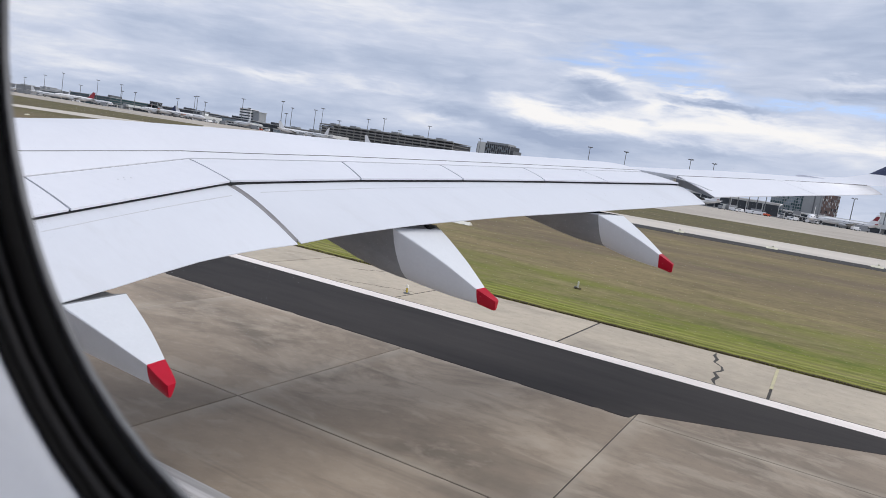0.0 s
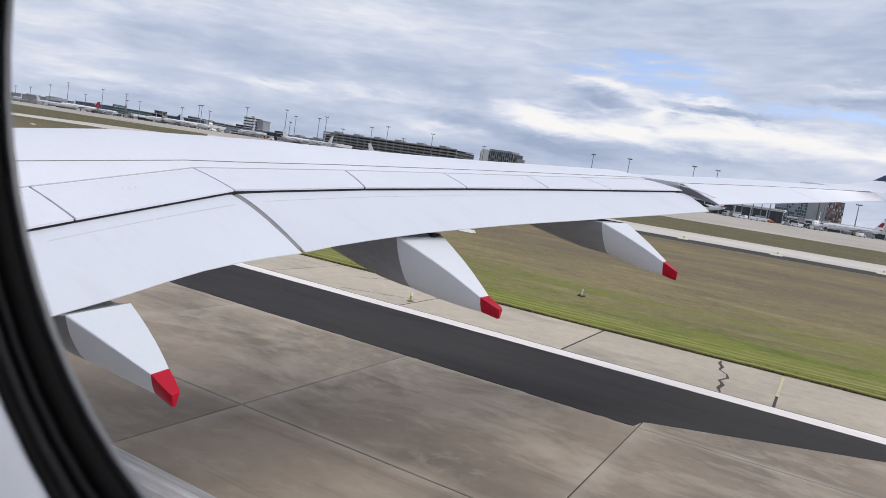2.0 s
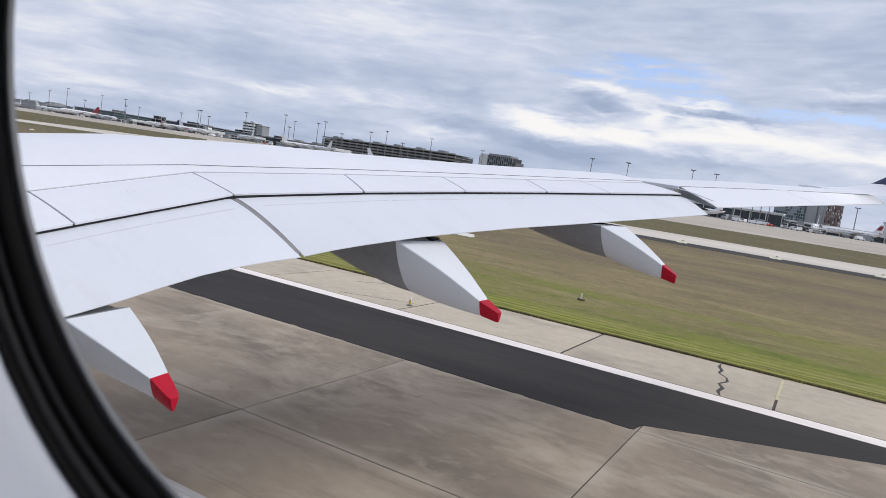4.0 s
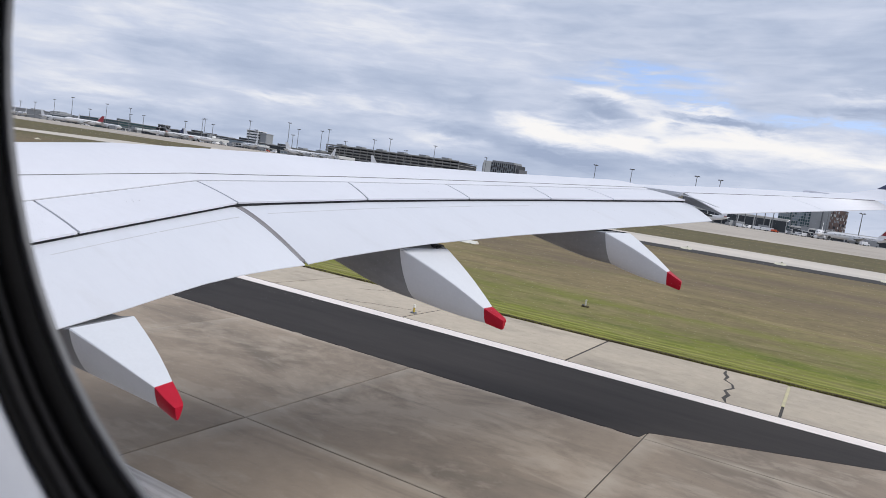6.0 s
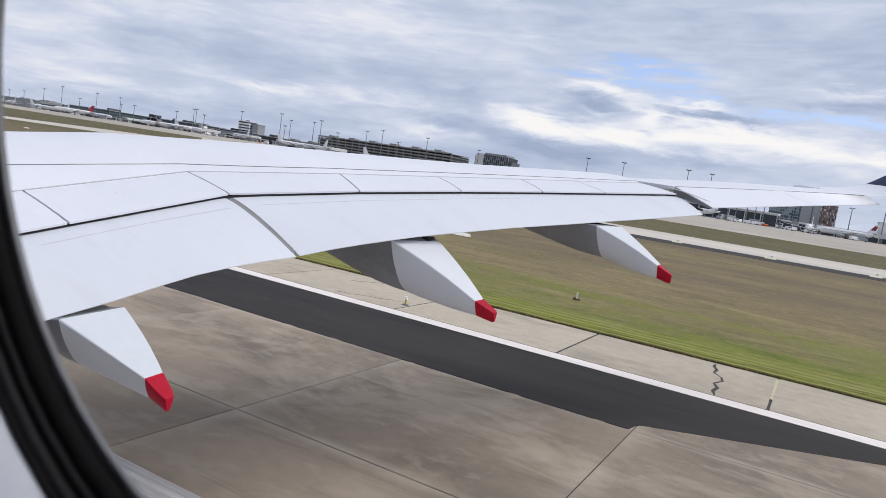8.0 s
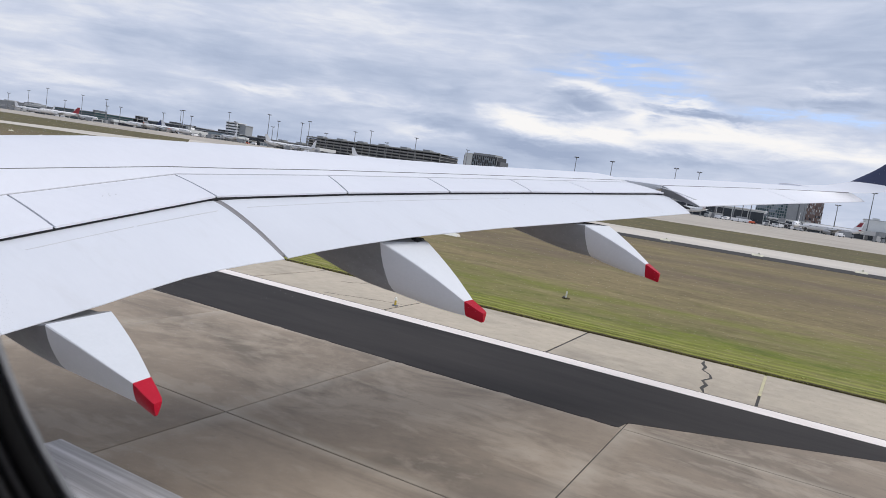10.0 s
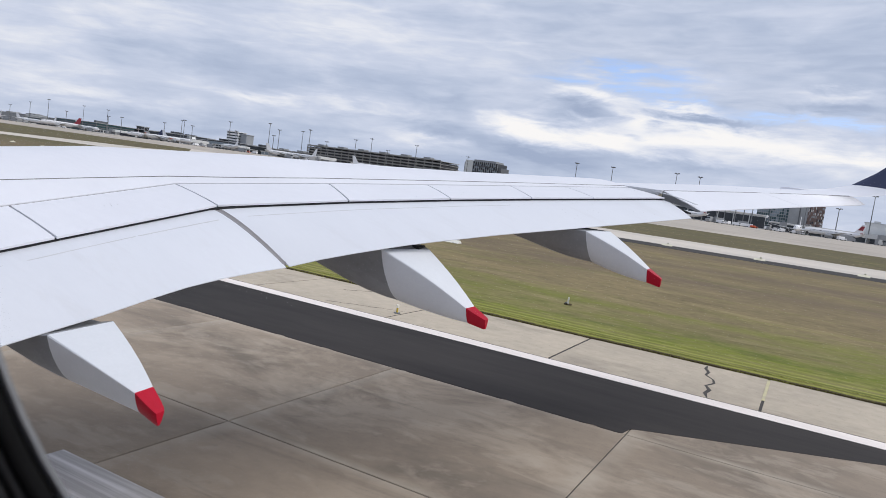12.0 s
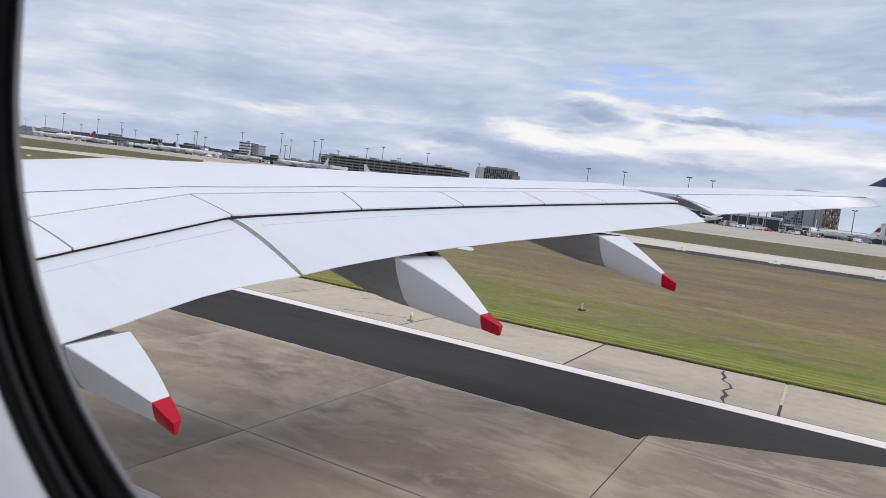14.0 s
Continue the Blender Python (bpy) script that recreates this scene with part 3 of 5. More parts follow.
def slab_between(front, back, y0f, y1f, y0b, y1b, thick_f, thick_b, lift=0.0, bulge=0.0, steps=6, chord_steps=4):
    """A tapering panel between two plan lines, its ends cut at given spans."""
    rings = []
    for k in range(steps + 1):
        s = k / steps
        yf, yb = y0f + (y1f - y0f) * s, y0b + (y1b - y0b) * s
        (xf, zf), (xb, zb) = front(yf), back(yb)
        top, low = [], []
        for i in range(chord_steps + 1):
            u = i / chord_steps
            p = Vector((xf + (xb - xf) * u, yf + (yb - yf) * u, zf + (zb - zf) * u + lift + bulge * 4 * u * (1 - u)))
            th = thick_f + (thick_b - thick_f) * u
            top.append(p)
            low.append(p - Vector((0, 0, th)))
        rings.append(top + low[::-1])
    return loft(bmesh.new(), rings)


SEAMS_TE = [0.5, 6.06, 8.62, 10.86, 13.03, 15.12, 17.0, 19.68]
SEAMS_HINGE = [0.5, 6.15, 8.87, 11.35, 13.57, 15.85, 17.6, 20.02]
for i in range(len(SEAMS_TE) - 1):
    g = 0.017
    bm = slab_between(lambda y: (HINGE(y)[0] + 0.038, HINGE(y)[1] - 0.012), SPOILER_TE, SEAMS_HINGE[i] + g, SEAMS_HINGE[i + 1] - g, SEAMS_TE[i] + g, SEAMS_TE[i + 1] - g, 0.07, 0.030, bulge=0.012)
    spoiler = air_part("spoiler", bm, WING_WHITE, smooth=30)
    if i == 1:
        for dx, dy in ((0, 0), (0.05, 0.09), (-0.06, 0.12), (0.02, 0.2)):   # small drain dimples
            yy = 7.2 + dy
            s = 0.45 + dx * 0.5
            xa, za = HINGE(yy)
            xb, zb = SPOILER_TE(yy)
            p = Vector((xa + (xb - xa) * s, yy, za + (zb - za) * s + 0.011))
            air_part("drain_plug", tube(bmesh.new(), p - Vector((0, 0, 0.006)), p + Vector((0, 0, 0.004)), 0.008, 0.007, 6), LAP_GREY, spoiler)

# grey seal along the spoiler hinge
bm = slab_between(lambda y: (HINGE(y)[0] - 0.02, HINGE(y)[1] - 0.012), lambda y: (HINGE(y)[0] + 0.036, HINGE(y)[1] - 0.020), 0.5, 20.0, 0.5, 20.0, 0.03, 0.03, steps=40, chord_steps=1)
air_part("hinge_seal", bm, HINGE_GREY, wing_box, "grey rubber seal along the spoiler hinge", smooth=0)

# cove under the spoilers, coloured near-black for the gap's shade, and the closing shroud
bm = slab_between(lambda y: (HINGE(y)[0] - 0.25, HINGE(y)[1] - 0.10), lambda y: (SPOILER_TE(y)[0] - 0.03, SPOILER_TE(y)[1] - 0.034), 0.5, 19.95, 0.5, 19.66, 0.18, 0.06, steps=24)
air_part("cove", bm, DARK_PARTS_AND_SHADE, smooth=0)


def flap(front_y0, front_y1, te, te_y0, te_y1, steps):
    """A lowered flap: a rounded nose tucked under the spoilers and a sharp trailing edge."""
    rings = []
    for k in range(steps + 1):
        s = k / steps
        yf, yb = front_y0 + (front_y1 - front_y0) * s, te_y0 + (te_y1 - te_y0) * s
        xf, zf = SPOILER_TE(yf)
        xb, zb = te(yb)
        d = Vector((xb - xf, yb - yf, zb - zf))
        nose = Vector((xf, yf, zf - 0.095)) - Vector((d.x, d.y, 0)).normalized() * 0.45 + Vector((0, 0, 0.03))
        p0 = Vector((xf, yf, zf - 0.075))
        p1 = Vector((xb, yb, zb))
        chord = (p1 - p0).length
        top = [nose, nose + Vector((0.05, 0, 0.04))]
        for i in range(11):
            u = i / 10
            hump = 0.032 * chord * (4 * u * (1 - u)) ** 0.9 * (1.3 - 0.6 * u)
            top.append(p0.lerp(p1, u) + Vector((0.25 * hump, 0, hump)))
        low = []
        for i in range(7):
            u = 1 - i / 6
            th = 0.012 + 0.16 * (1 - u) ** 0.8
            low.append(p0.lerp(p1, u) + Vector((0, 0, 0.03 * chord * 4 * u * (1 - u) - th)))
        rings.append(top + low)
    return loft(bmesh.new(), rings)


flap_in = air_part("inboard_flap", flap(0.5, 8.58, FLAP_IN_TE, 0.5, 8.585, 14), FLAP_WHITE, smooth=30)
flap_out = air_part("outboard_flap", flap(8.665, 19.74, FLAP_OUT_TE, 8.655, 19.06, 20), FLAP_WHITE, smooth=30)


def flap_top(front_y, te, te_y, u, lift):
    xf, zf = SPOILER_TE(front_y)
    xb, zb = te(te_y)
    p0, p1 = Vector((xf, front_y, zf - 0.075)), Vector((xb, te_y, zb))
    hump = 0.032 * (p1 - p0).length * (4 * u * (1 - u)) ** 0.9 * (1.3 - 0.6 * u)
    return p0.lerp(p1, u) + Vector((0.25 * hump, 0, hump + lift))


# rubber seal along the gap between the two flaps, frayed narrow towards the trailing edge
bm = bmesh.new()
rings = []
for i in range(15):
    u = 0.0 + 0.95 * i / 14
    a = flap_top(8.575, FLAP_IN_TE, 8.58, u, 0.004)
    b = flap_top(8.672, FLAP_OUT_TE, 8.66, u, 0.006 * (1 - u))
    rings.append([a, a.lerp(b, 0.3) - Vector((0, 0, 0.012)), a.lerp(b, 0.7) - Vector((0, 0, 0.016)), b, b - Vector((0, 0, 0.05)), a - Vector((0, 0, 0.05))])
loft(bm, rings)
air_part("flap_seal", bm, HINGE_GREY, flap_out, "weathered grey rubber seal strip")

# shallow lap joints on the flap skins
for te, fy0, fy1, ty0, ty1, par in ((FLAP_IN_TE, 4.9, 7.0, 4.75, 6.9, flap_in), (FLAP_OUT_TE, 8.9, 11.15, 8.85, 11.0, flap_out), (FLAP_OUT_TE, 11.2, 14.3, 11.05, 14.0, flap_out), (FLAP_IN_TE, 7.05, 8.4, 6.95, 8.35, flap_in)):
    rings = []
    for k in range(9):
        s = k / 8
        for_y, te_y = fy0 + (fy1 - fy0) * s, ty0 + (ty1 - ty0) * s
        a, b = flap_top(for_y, te, te_y, 0.190, 0.002), flap_top(for_y, te, te_y, 0.201, 0.002)
        rings.append([a, b, b - Vector((0, 0, 0.008)), a - Vector((0, 0, 0.008))])
    air_part("lap_joint", loft(bmesh.new(), rings), LAP_GREY, par)

# ailerons
for y0h, y1h, y0t, y1t in ((20.05, 24.45, 19.55, 24.9), (24.48, 28.6, 24.93, 29.5)):
    bm = slab_between(lambda y: (AILERON_HINGE(y)[0] + 0.03, AILERON_HINGE(y)[1] - 0.006), AILERON_TE, y0h, y1h, y0t, y1t, 0.22, 0.02, bulge=0.012, steps=14)
    air_part("aileron", bm, WING_WHITE, smooth=0)

bm = slab_between(lambda y: (AILERON_HINGE(y)[0] - 0.012, AILERON_HINGE(y)[1] + 0.004), lambda y: (AILERON_HINGE(y)[0] + 0.034, AILERON_HINGE(y)[1] + 0.001), 20.1, 28.5, 20.1, 28.5, 0.02, 0.02, steps=30, chord_steps=1)
air_part("aileron_seal", bm, HINGE_GREY, None, "grey seal along the aileron hinge", smooth=0)

# dark end of the flap bay beside the inner aileron, with its small shroud plate
bm = slab_between(lambda y: (-4.62 + 0.4 * (y - 19.6), EYE_Z + 0.475), lambda y: (-2.98 + 0.30 * (y - 19.6), EYE_Z + 0.10), 19.44, 19.98, 19.42, 19.60, 0.10, 0.04)
air_part("flap_bay_end", bm, DARK_PARTS_AND_SHADE)
# thin plate added over the aileron's end face to darken it as shade
bm = slab_between(lambda y: (AILERON_HINGE(y)[0] + 0.03, AILERON_HINGE(y)[1] - 0.014), lambda y: (AILERON_TE(y)[0], AILERON_TE(y)[1] - 0.004), 20.020, 20.045, 19.520, 19.545, 0.24, 0.03, steps=1, chord_steps=8)
air_part("aileron_end_shade", bm, SHADE_GREY, smooth=0)
bm = slab_between(lambda y: (-4.1 + 0.4 * (y - 19.8), EYE_Z + 0.565), lambda y: (-2.86 + 0.42 * (y - 19.6), EYE_Z + 0.345), 19.86, 19.99, 19.48, 19.62, 0.015, 0.015, bulge=0.03, steps=3, chord_steps=8)
air_part("shroud_plate", bm, GREY_PAINT, None, "grey shroud plate over the flap's end")
bm = slab_between(lambda y: (-3.45 + 0.4 * (y - 19.5), EYE_Z + 0.16), lambda y: (-2.98 + 0.42 * (y - 19.4), EYE_Z + 0.03), 19.36, 19.50, 19.20, 19.46, 0.03, 0.02, steps=2)
air_part("flap_end_plate", bm, GREY_PAINT, None, "grey plate closing the flap's end")

# rib closing the end of the outer wing beside the last spoiler
rib = wing_ring(20.02, AILERON_HINGE, CREST_OUT)
air_part("end_rib", loft(bmesh.new(), [[(x + 0.004, 20.004, z - 0.012) for x, y, z in rib], [(x + 0.004, 20.016, z - 0.012) for x, y, z in rib]]), GREY_PAINT, smooth=0)

# blended winglet
def winglet_ring(y, z_le, z_te, le, te, thick, cant):
    n = Vector((0, -math.sin(cant), math.cos(cant)))
    ring = []
    for i in range(16):
        a = 2 * math.pi * i / 16
        u = 0.5 - 0.5 * math.cos(a)
        t = thick * math.sin(a) * (1 - u * 0.65) * 1.2
        ring.append(Vector((le + (te - le) * u, y, z_le + (z_te - z_le) * u + EYE_Z)) + n * t)
    return ring


WINGLET = [(27.98, 1.46, 1.36, -1.40, 0.55, 0.09, 0.12), (28.7, 1.53, 1.46, -0.75, 0.80, 0.07, 0.2), (29.4, 1.66, 1.57, 0.0, 1.45, 0.07, 0.40), (30.05, 1.95, 1.90, 0.85, 2.70, 0.07, 0.70)]
WINGLET_TIP = [(30.05, 1.955, 1.905, 0.86, 2.69, 0.07, 0.70), (30.45, 2.50, 2.50, 1.60, 2.95, 0.06, 1.0), (30.72, 3.2, 3.2, 2.35, 3.40, 0.045, 1.2), (30.9, 4.0, 4.0, 3.10, 3.85, 0.03, 1.3), (31.0, 4.7, 4.7, 3.7, 4.10, 0.02, 1.35)]
winglet = air_part("winglet", loft(bmesh.new(), [winglet_ring(*r) for r in WINGLET]), WING_WHITE, smooth=50)
air_part("winglet_tip", loft(bmesh.new(), [winglet_ring(*r) for r in WINGLET_TIP]), BLUE_PAINT, winglet, "navy blue upswept winglet tip", smooth=50)


# flap track fairings
def fairing_ring(x, yc, top, bottom, w, roll, skew):
    h = top - bottom
    half = [(0.485, 0.0), (0.5, -0.02), (0.445, -0.26), (0.38, -0.46), (0.30, -0.65), (0.22, -0.81), (0.13, -0.93), (0.05, -1.0)]
    prof = [(-a, b) for a, b in half] + half[::-1]
    return [(x + skew * a * w, yc + a * w, EYE_Z + top + b * h + roll * a * w) for a, b in prof]


def fairing(yc, y_tip, xt, zt, drop, length, h_te, h_red, w, roll, te, skew, fitting, rise=0.0):
    """A canoe fairing under the flap: deep body, drooped flat-topped tail, red end. yc, y_tip: span of its middle under the flap edge and at its end."""
    k = length / 1.4

    def row(s, f_top, h, wf):
        y = yc + (y_tip - yc) * max(0.0, s / 1.735)
        return fairing_ring(xt + s * k, y, zt + f_top, zt + f_top - h, w * wf, roll, skew * (1 - max(0.0, s / 1.735)))
    front, body = [], []
    for st, f_top, deep, wf in ((-3.6, -0.30, 0.40, 0.10), (-3.0, -0.24, 0.44, 0.42), (-2.3, -0.18, 0.52, 0.70), (-1.7, -0.13, 0.68, 0.86), (-1.2, -0.10, 0.82, 0.94), (-0.7, rise * 0.6 - 0.08, 0.93, 0.99), (-0.25, rise - 0.06, 0.985, 1.0), (0.0, 0.0, 1.0, 1.0)):
        front.append(row(st, f_top, max(0.04, deep * h_te + f_top), wf))
    body.append(row(0.004, -0.001, h_te, 1.0))
    for st, fd, wf in ((0.3, 0.18, 0.88), (0.6, 0.375, 0.745), (0.9, 0.59, 0.595), (1.2, 0.83, 0.42), (1.4, 1.0, 0.29)):
        q = st / 1.4
        low = h_te + (drop + h_red - h_te) * (1 - (1 - q) ** 1.6)
        body.append(row(st, -fd * drop, low - fd * drop, wf))
    red = [row(1.401, -drop + 0.003, h_red + 0.006, 0.297), row(1.58, -drop - 0.080, h_red - 0.045, 0.235), row(1.70, -drop - 0.135, h_red - 0.080, 0.175), row(1.735, -drop - 0.155, h_red - 0.115, 0.13)]
    f = air_part("flap_fairing", loft(bmesh.new(), body), FAIRING_WHITE, None, "white tapering flap track fairing", smooth=30)
    # forward section carries the under-wing shade in its base colour
    air_part("fixed_fairing", loft(bmesh.new(), front), SHADE_GREY, f, "grey forward section of the fairing, darkened for wing shade", smooth=40)
    air_part("red_tip", loft(bmesh.new(), red), RED_PAINT, f, "glossy red fairing tip", smooth=24)
    if fitting:
        z_flap = te(yc)[1] - 0.025
        air_part("track_fitting", box((xt - 0.9, yc + 0.22 * w, EYE_Z + zt - 0.05), (xt + 0.12, yc + 0.56 * w, min(z_flap - 0.02, EYE_Z + zt + 0.085)), 0.03), DARK_PARTS_AND_SHADE, f, "dark metal flap track fitting")
    return f


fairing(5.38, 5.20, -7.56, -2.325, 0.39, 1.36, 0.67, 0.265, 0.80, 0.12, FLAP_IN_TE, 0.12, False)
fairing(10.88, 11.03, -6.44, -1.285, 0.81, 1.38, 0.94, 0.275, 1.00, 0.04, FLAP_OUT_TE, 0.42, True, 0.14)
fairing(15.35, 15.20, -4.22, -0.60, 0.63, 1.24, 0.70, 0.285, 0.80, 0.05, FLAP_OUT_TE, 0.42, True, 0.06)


# panel joints on the upper skin: thin recess strips laid along the span
def skin_point(y, u, hinge, lift):
    xh, zh = hinge(y)
    c, r = xh - leading_x(y), CREST(y)
    z = zh + r * (1 - ((u - 0.42) / 0.42) ** 2) if u < 0.42 else zh + r - (r + 0.055 * c) * ((u - 0.42) / 0.58) ** 2.4
    return Vector((xh - c * u, y, z + lift))


def skin_strip(hinge, stations, width, material, parent):
    rings = []
    for y, u in stations:
        c = hinge(y)[0] - leading_x(y)
        a, b = skin_point(y, u, hinge, 0.008), skin_point(y, u + width / c, hinge, 0.008)
        rings.append([a, b, b - Vector((0, 0, 0.012)), a - Vector((0, 0, 0.012))])
    return air_part("panel_joint", loft(bmesh.new(), rings), material, parent, smooth=0)


def joint_u(y):
    """Fraction of the chord at which the rear spar joint runs."""
    return float(np.interp(y, (3.0, 6.4, 7.6, 9.0, 10.6, 13.0, 16.0, 19.7), (0.185, 0.114, 0.085, 0.043, 0.042, 0.050, 0.066, 0.045)))


skin_strip(HINGE, [(y, joint_u(y)) for y in WING_YS[2:]], 0.011, SEAL_GREY, wing_box)


# ---------------------------------------------------------------- cabin wall and window
WIN_X, WIN_Z, WIN_A, WIN_B, WIN_R = -0.1260, EYE_Z + 0.061, 0.1760, 0.210, 0.168
WIN_Y, PITCH = 0.15, 0.56


def outline(grow, n=64):
    """The rounded window outline, grown by some metres, as (x, z) offsets from its centre."""
    a, b, r = WIN_A + grow, WIN_B + grow, min(WIN_R + grow, WIN_A + grow - 0.001)
    pts = []
    for k in range(4):
        sx, sz = ((1, 1), (-1, 1), (-1, -1), (1, -1))[k]
        for i in range(n // 4):
            t = math.pi / 2 * (k + i / (n // 4 - 1))
            pts.append((sx * (a - r) + r * math.cos(t), sz * (b - r) + r * math.sin(t)))
    return pts


def ring_loft(rows):
    """Lofts the window outline through (grow, y) rows."""
    return loft(bmesh.new(), [[(x, y, z) for x, z in outline(g)] for g, y in rows], cap=False)


def wall_cell(grow=0.075, z0=-1.25, z1=1.15):
    """A square of wall with the window's hole in it, 0.56 m wide."""
    bm = bmesh.new()
    n = 64
    inner = outline(grow)
    hw = PITCH / 2
    outer = []
    for x, z in inner:
        sx = hw / max(abs(x), 1e-6)
        sz = (z1 if z > 0 else -z0) / max(abs(z), 1e-6)
        s = min(sx, sz)
        outer.append((max(-hw, min(hw, x * s)), z * s))
    for q in (0, 1, 2, 3):   # pull the corner points into the corners
        cx, cz = ((hw, z1), (-hw, z1), (-hw, z0), (hw, z0))[q]
        k = min(range(n), key=lambda i: (outer[i][0] - cx) ** 2 + (outer[i][1] - cz) ** 2)
        outer[k] = (cx, cz)
    loft(bm, [[(x, 0.0, z) for x, z in outer], [(x, 0.0, z) for x, z in inner]], cap=False)
    return bm


def cabin_window(x, y_sign, first=None):
    """One window bay of the cabin wall, its lining and seals in the mesh data of the first bay."""
    m = Matrix.Translation((x, 0, WIN_Z)) if y_sign > 0 else Matrix.Translation((x, -5.44, WIN_Z)) @ Matrix.Rotation(math.pi, 4, "Z")
    made = []
    if first:
        src = first
        for s in src:
            o = new(s.name.split(".")[0], s.data)
            made.append(o)
    else:
        rows = {
            "cabin_wall": (wall_cell(), CABIN, Matrix.Translation((0, -0.030, 0))),
            "outer_skin": (wall_cell(0.024, -0.575, 0.31), WING_WHITE, Matrix.Translation((0, 0.158, 0))),
            "window_lining": (ring_loft([(0.075, -0.030), (0.066, -0.027), (0.054, -0.012), (0.043, 0.020), (0.033, 0.060), (0.024, 0.098), (0.0165, 0.1275), (0.0135, 0.1345), (0.0135, 0.138)]), LINING, Matrix()),
            "window_seal": (ring_loft([(0.0165, 0.1355), (0.0125, 0.1345), (0.0115, 0.1360), (0.0115, 0.139), (0.015, 0.141)]), RUBBER, Matrix()),
            "seal_bead": (ring_loft([(0.0130, 0.1385), (0.0108, 0.1372), (0.0096, 0.1382), (0.0096, 0.1405), (0.012, 0.142)]), RUBBER_GREY, Matrix()),
            "inner_seal": (ring_loft([(0.0115, 0.1410), (0.0088, 0.1400), (0.0078, 0.1412), (0.008, 0.1435)]), RUBBER, Matrix()),
            "inner_bead": (ring_loft([(0.0092, 0.1425), (0.0072, 0.1408), (0.0060, 0.1418), (0.0062, 0.1440)]), RUBBER_GREY, Matrix()),
            "outer_seal": (ring_loft([(0.0090, 0.1440), (0.0045, 0.1428), (0.0022, 0.1445), (0.0020, 0.1495), (0.014, 0.1535)]), RUBBER, Matrix()),
            "pane_frame": (ring_loft([(0.006, 0.1500), (0.0010, 0.1490), (-0.0006, 0.1500), (0.000, 0.1525), (0.014, 0.1555)]), FRAME_GREY, Matrix()),
        }
        for name, (bm, material, shift) in rows.items():
            bm.transform(shift)
            me = bpy.data.meshes.new(name)
            bm.to_mesh(me)
            bm.free()
            me.materials.append(material)
            me.shade_smooth()
            me.set_sharp_from_angle(angle=radians(60))
            made.append(new(name, me))
    for o in made:
        o.parent = air
        o.matrix_parent_inverse = Matrix.Translation(-Vector(AIR_AT))
        o.matrix_basis = m
    return made


bay = cabin_window(WIN_X, 1)
for i in range(-6, 6):
    if i:
        cabin_window(WIN_X + i * PITCH, 1, bay)
    cabin_window(WIN_X + i * PITCH, -1, bay)
bm = bmesh.new()
pts = [bm.verts.new((WIN_X + x, 0.1505, WIN_Z + z)) for x, z in outline(0.006)]
bm.faces.new(pts)
pane = air_part("window_pane", bm, PANE, None, "clear cabin window pane", smooth=0)
pane.visible_shadow = False

# cabin shell behind the camera and the fuselage skin round it
CX0, CX1 = WIN_X - 6.5 * PITCH, WIN_X + 5.5 * PITCH
air_part("cabin_floor", box((CX0, -5.48, EYE_Z - 1.27), (CX1, 0.08, EYE_Z - 1.19)), CARPET, smooth=0)
bm = bmesh.new()
loft(bm, [[(x, -2.72 + 2.81 * math.cos(t), EYE_Z + 1.05 + 0.75 * math.sin(t)) for t in np.linspace(0, math.pi, 17)] + [(x, -2.72 + 2.87 * math.cos(t), EYE_Z + 1.05 + 0.82 * math.sin(t)) for t in np.linspace(math.pi, 0, 17)] for x in (CX0, CX1)])
air_part("cabin_ceiling", bm, CABIN)
for x in (CX0, CX1):
    air_part("cabin_bulkhead", box((x - 0.03, -5.52, EYE_Z - 1.27), (x + 0.03, 0.08, EYE_Z + 1.9)), CABIN, smooth=0)


def skin_panel(t0, t1, x0, x1, n):
    """A stretch of fuselage skin between two angles about the fuselage's axis."""
    rows = []
    for r in (2.98, 2.95):
        rows.append([[(x, -2.72 + r * math.cos(t), 6.30 + r * math.sin(t)) for t in np.linspace(t0, t1, n)] for x in (x0, x1)])
    rings = [rows[0][0] + rows[1][0][::-1], rows[0][1] + rows[1][1][::-1]]
    return loft(bmesh.new(), rings)


for side in (1, -1):   # ledges between the window belt and the skin above and below it
    for z, y in ((6.872, 0.215), (5.985, 0.245)):
        ya, yb = sorted((-2.72 + side * (2.72 + 0.150), -2.72 + side * (2.72 + y)))
        air_part("belt_ledge", box((CX0, ya, z - 0.012), (CX1, yb, z + 0.012)), WING_WHITE, smooth=0)
air_part("fuselage_skin", skin_panel(0.19, math.pi - 0.19, CX0, CX1, 33), WING_WHITE, smooth=40)
air_part("fuselage_skin", skin_panel(math.pi + 0.10, 2 * math.pi - 0.10, CX0, CX1, 33), WING_WHITE, smooth=40)
for x0, x1 in ((-32.0, CX0), (CX1, 24.0)):
    for s in (0.0, math.pi):
        air_part("fuselage_skin", skin_panel(s - 0.19, s + 0.19, x0, x1, 7), WING_WHITE, smooth=40)
    for t0, t1 in ((0.19, math.pi - 0.19), (math.pi + 0.19, 2 * math.pi - 0.19)):
        air_part("fuselage_skin", skin_panel(t0, t1, x0, x1, 33), WING_WHITE, smooth=40)


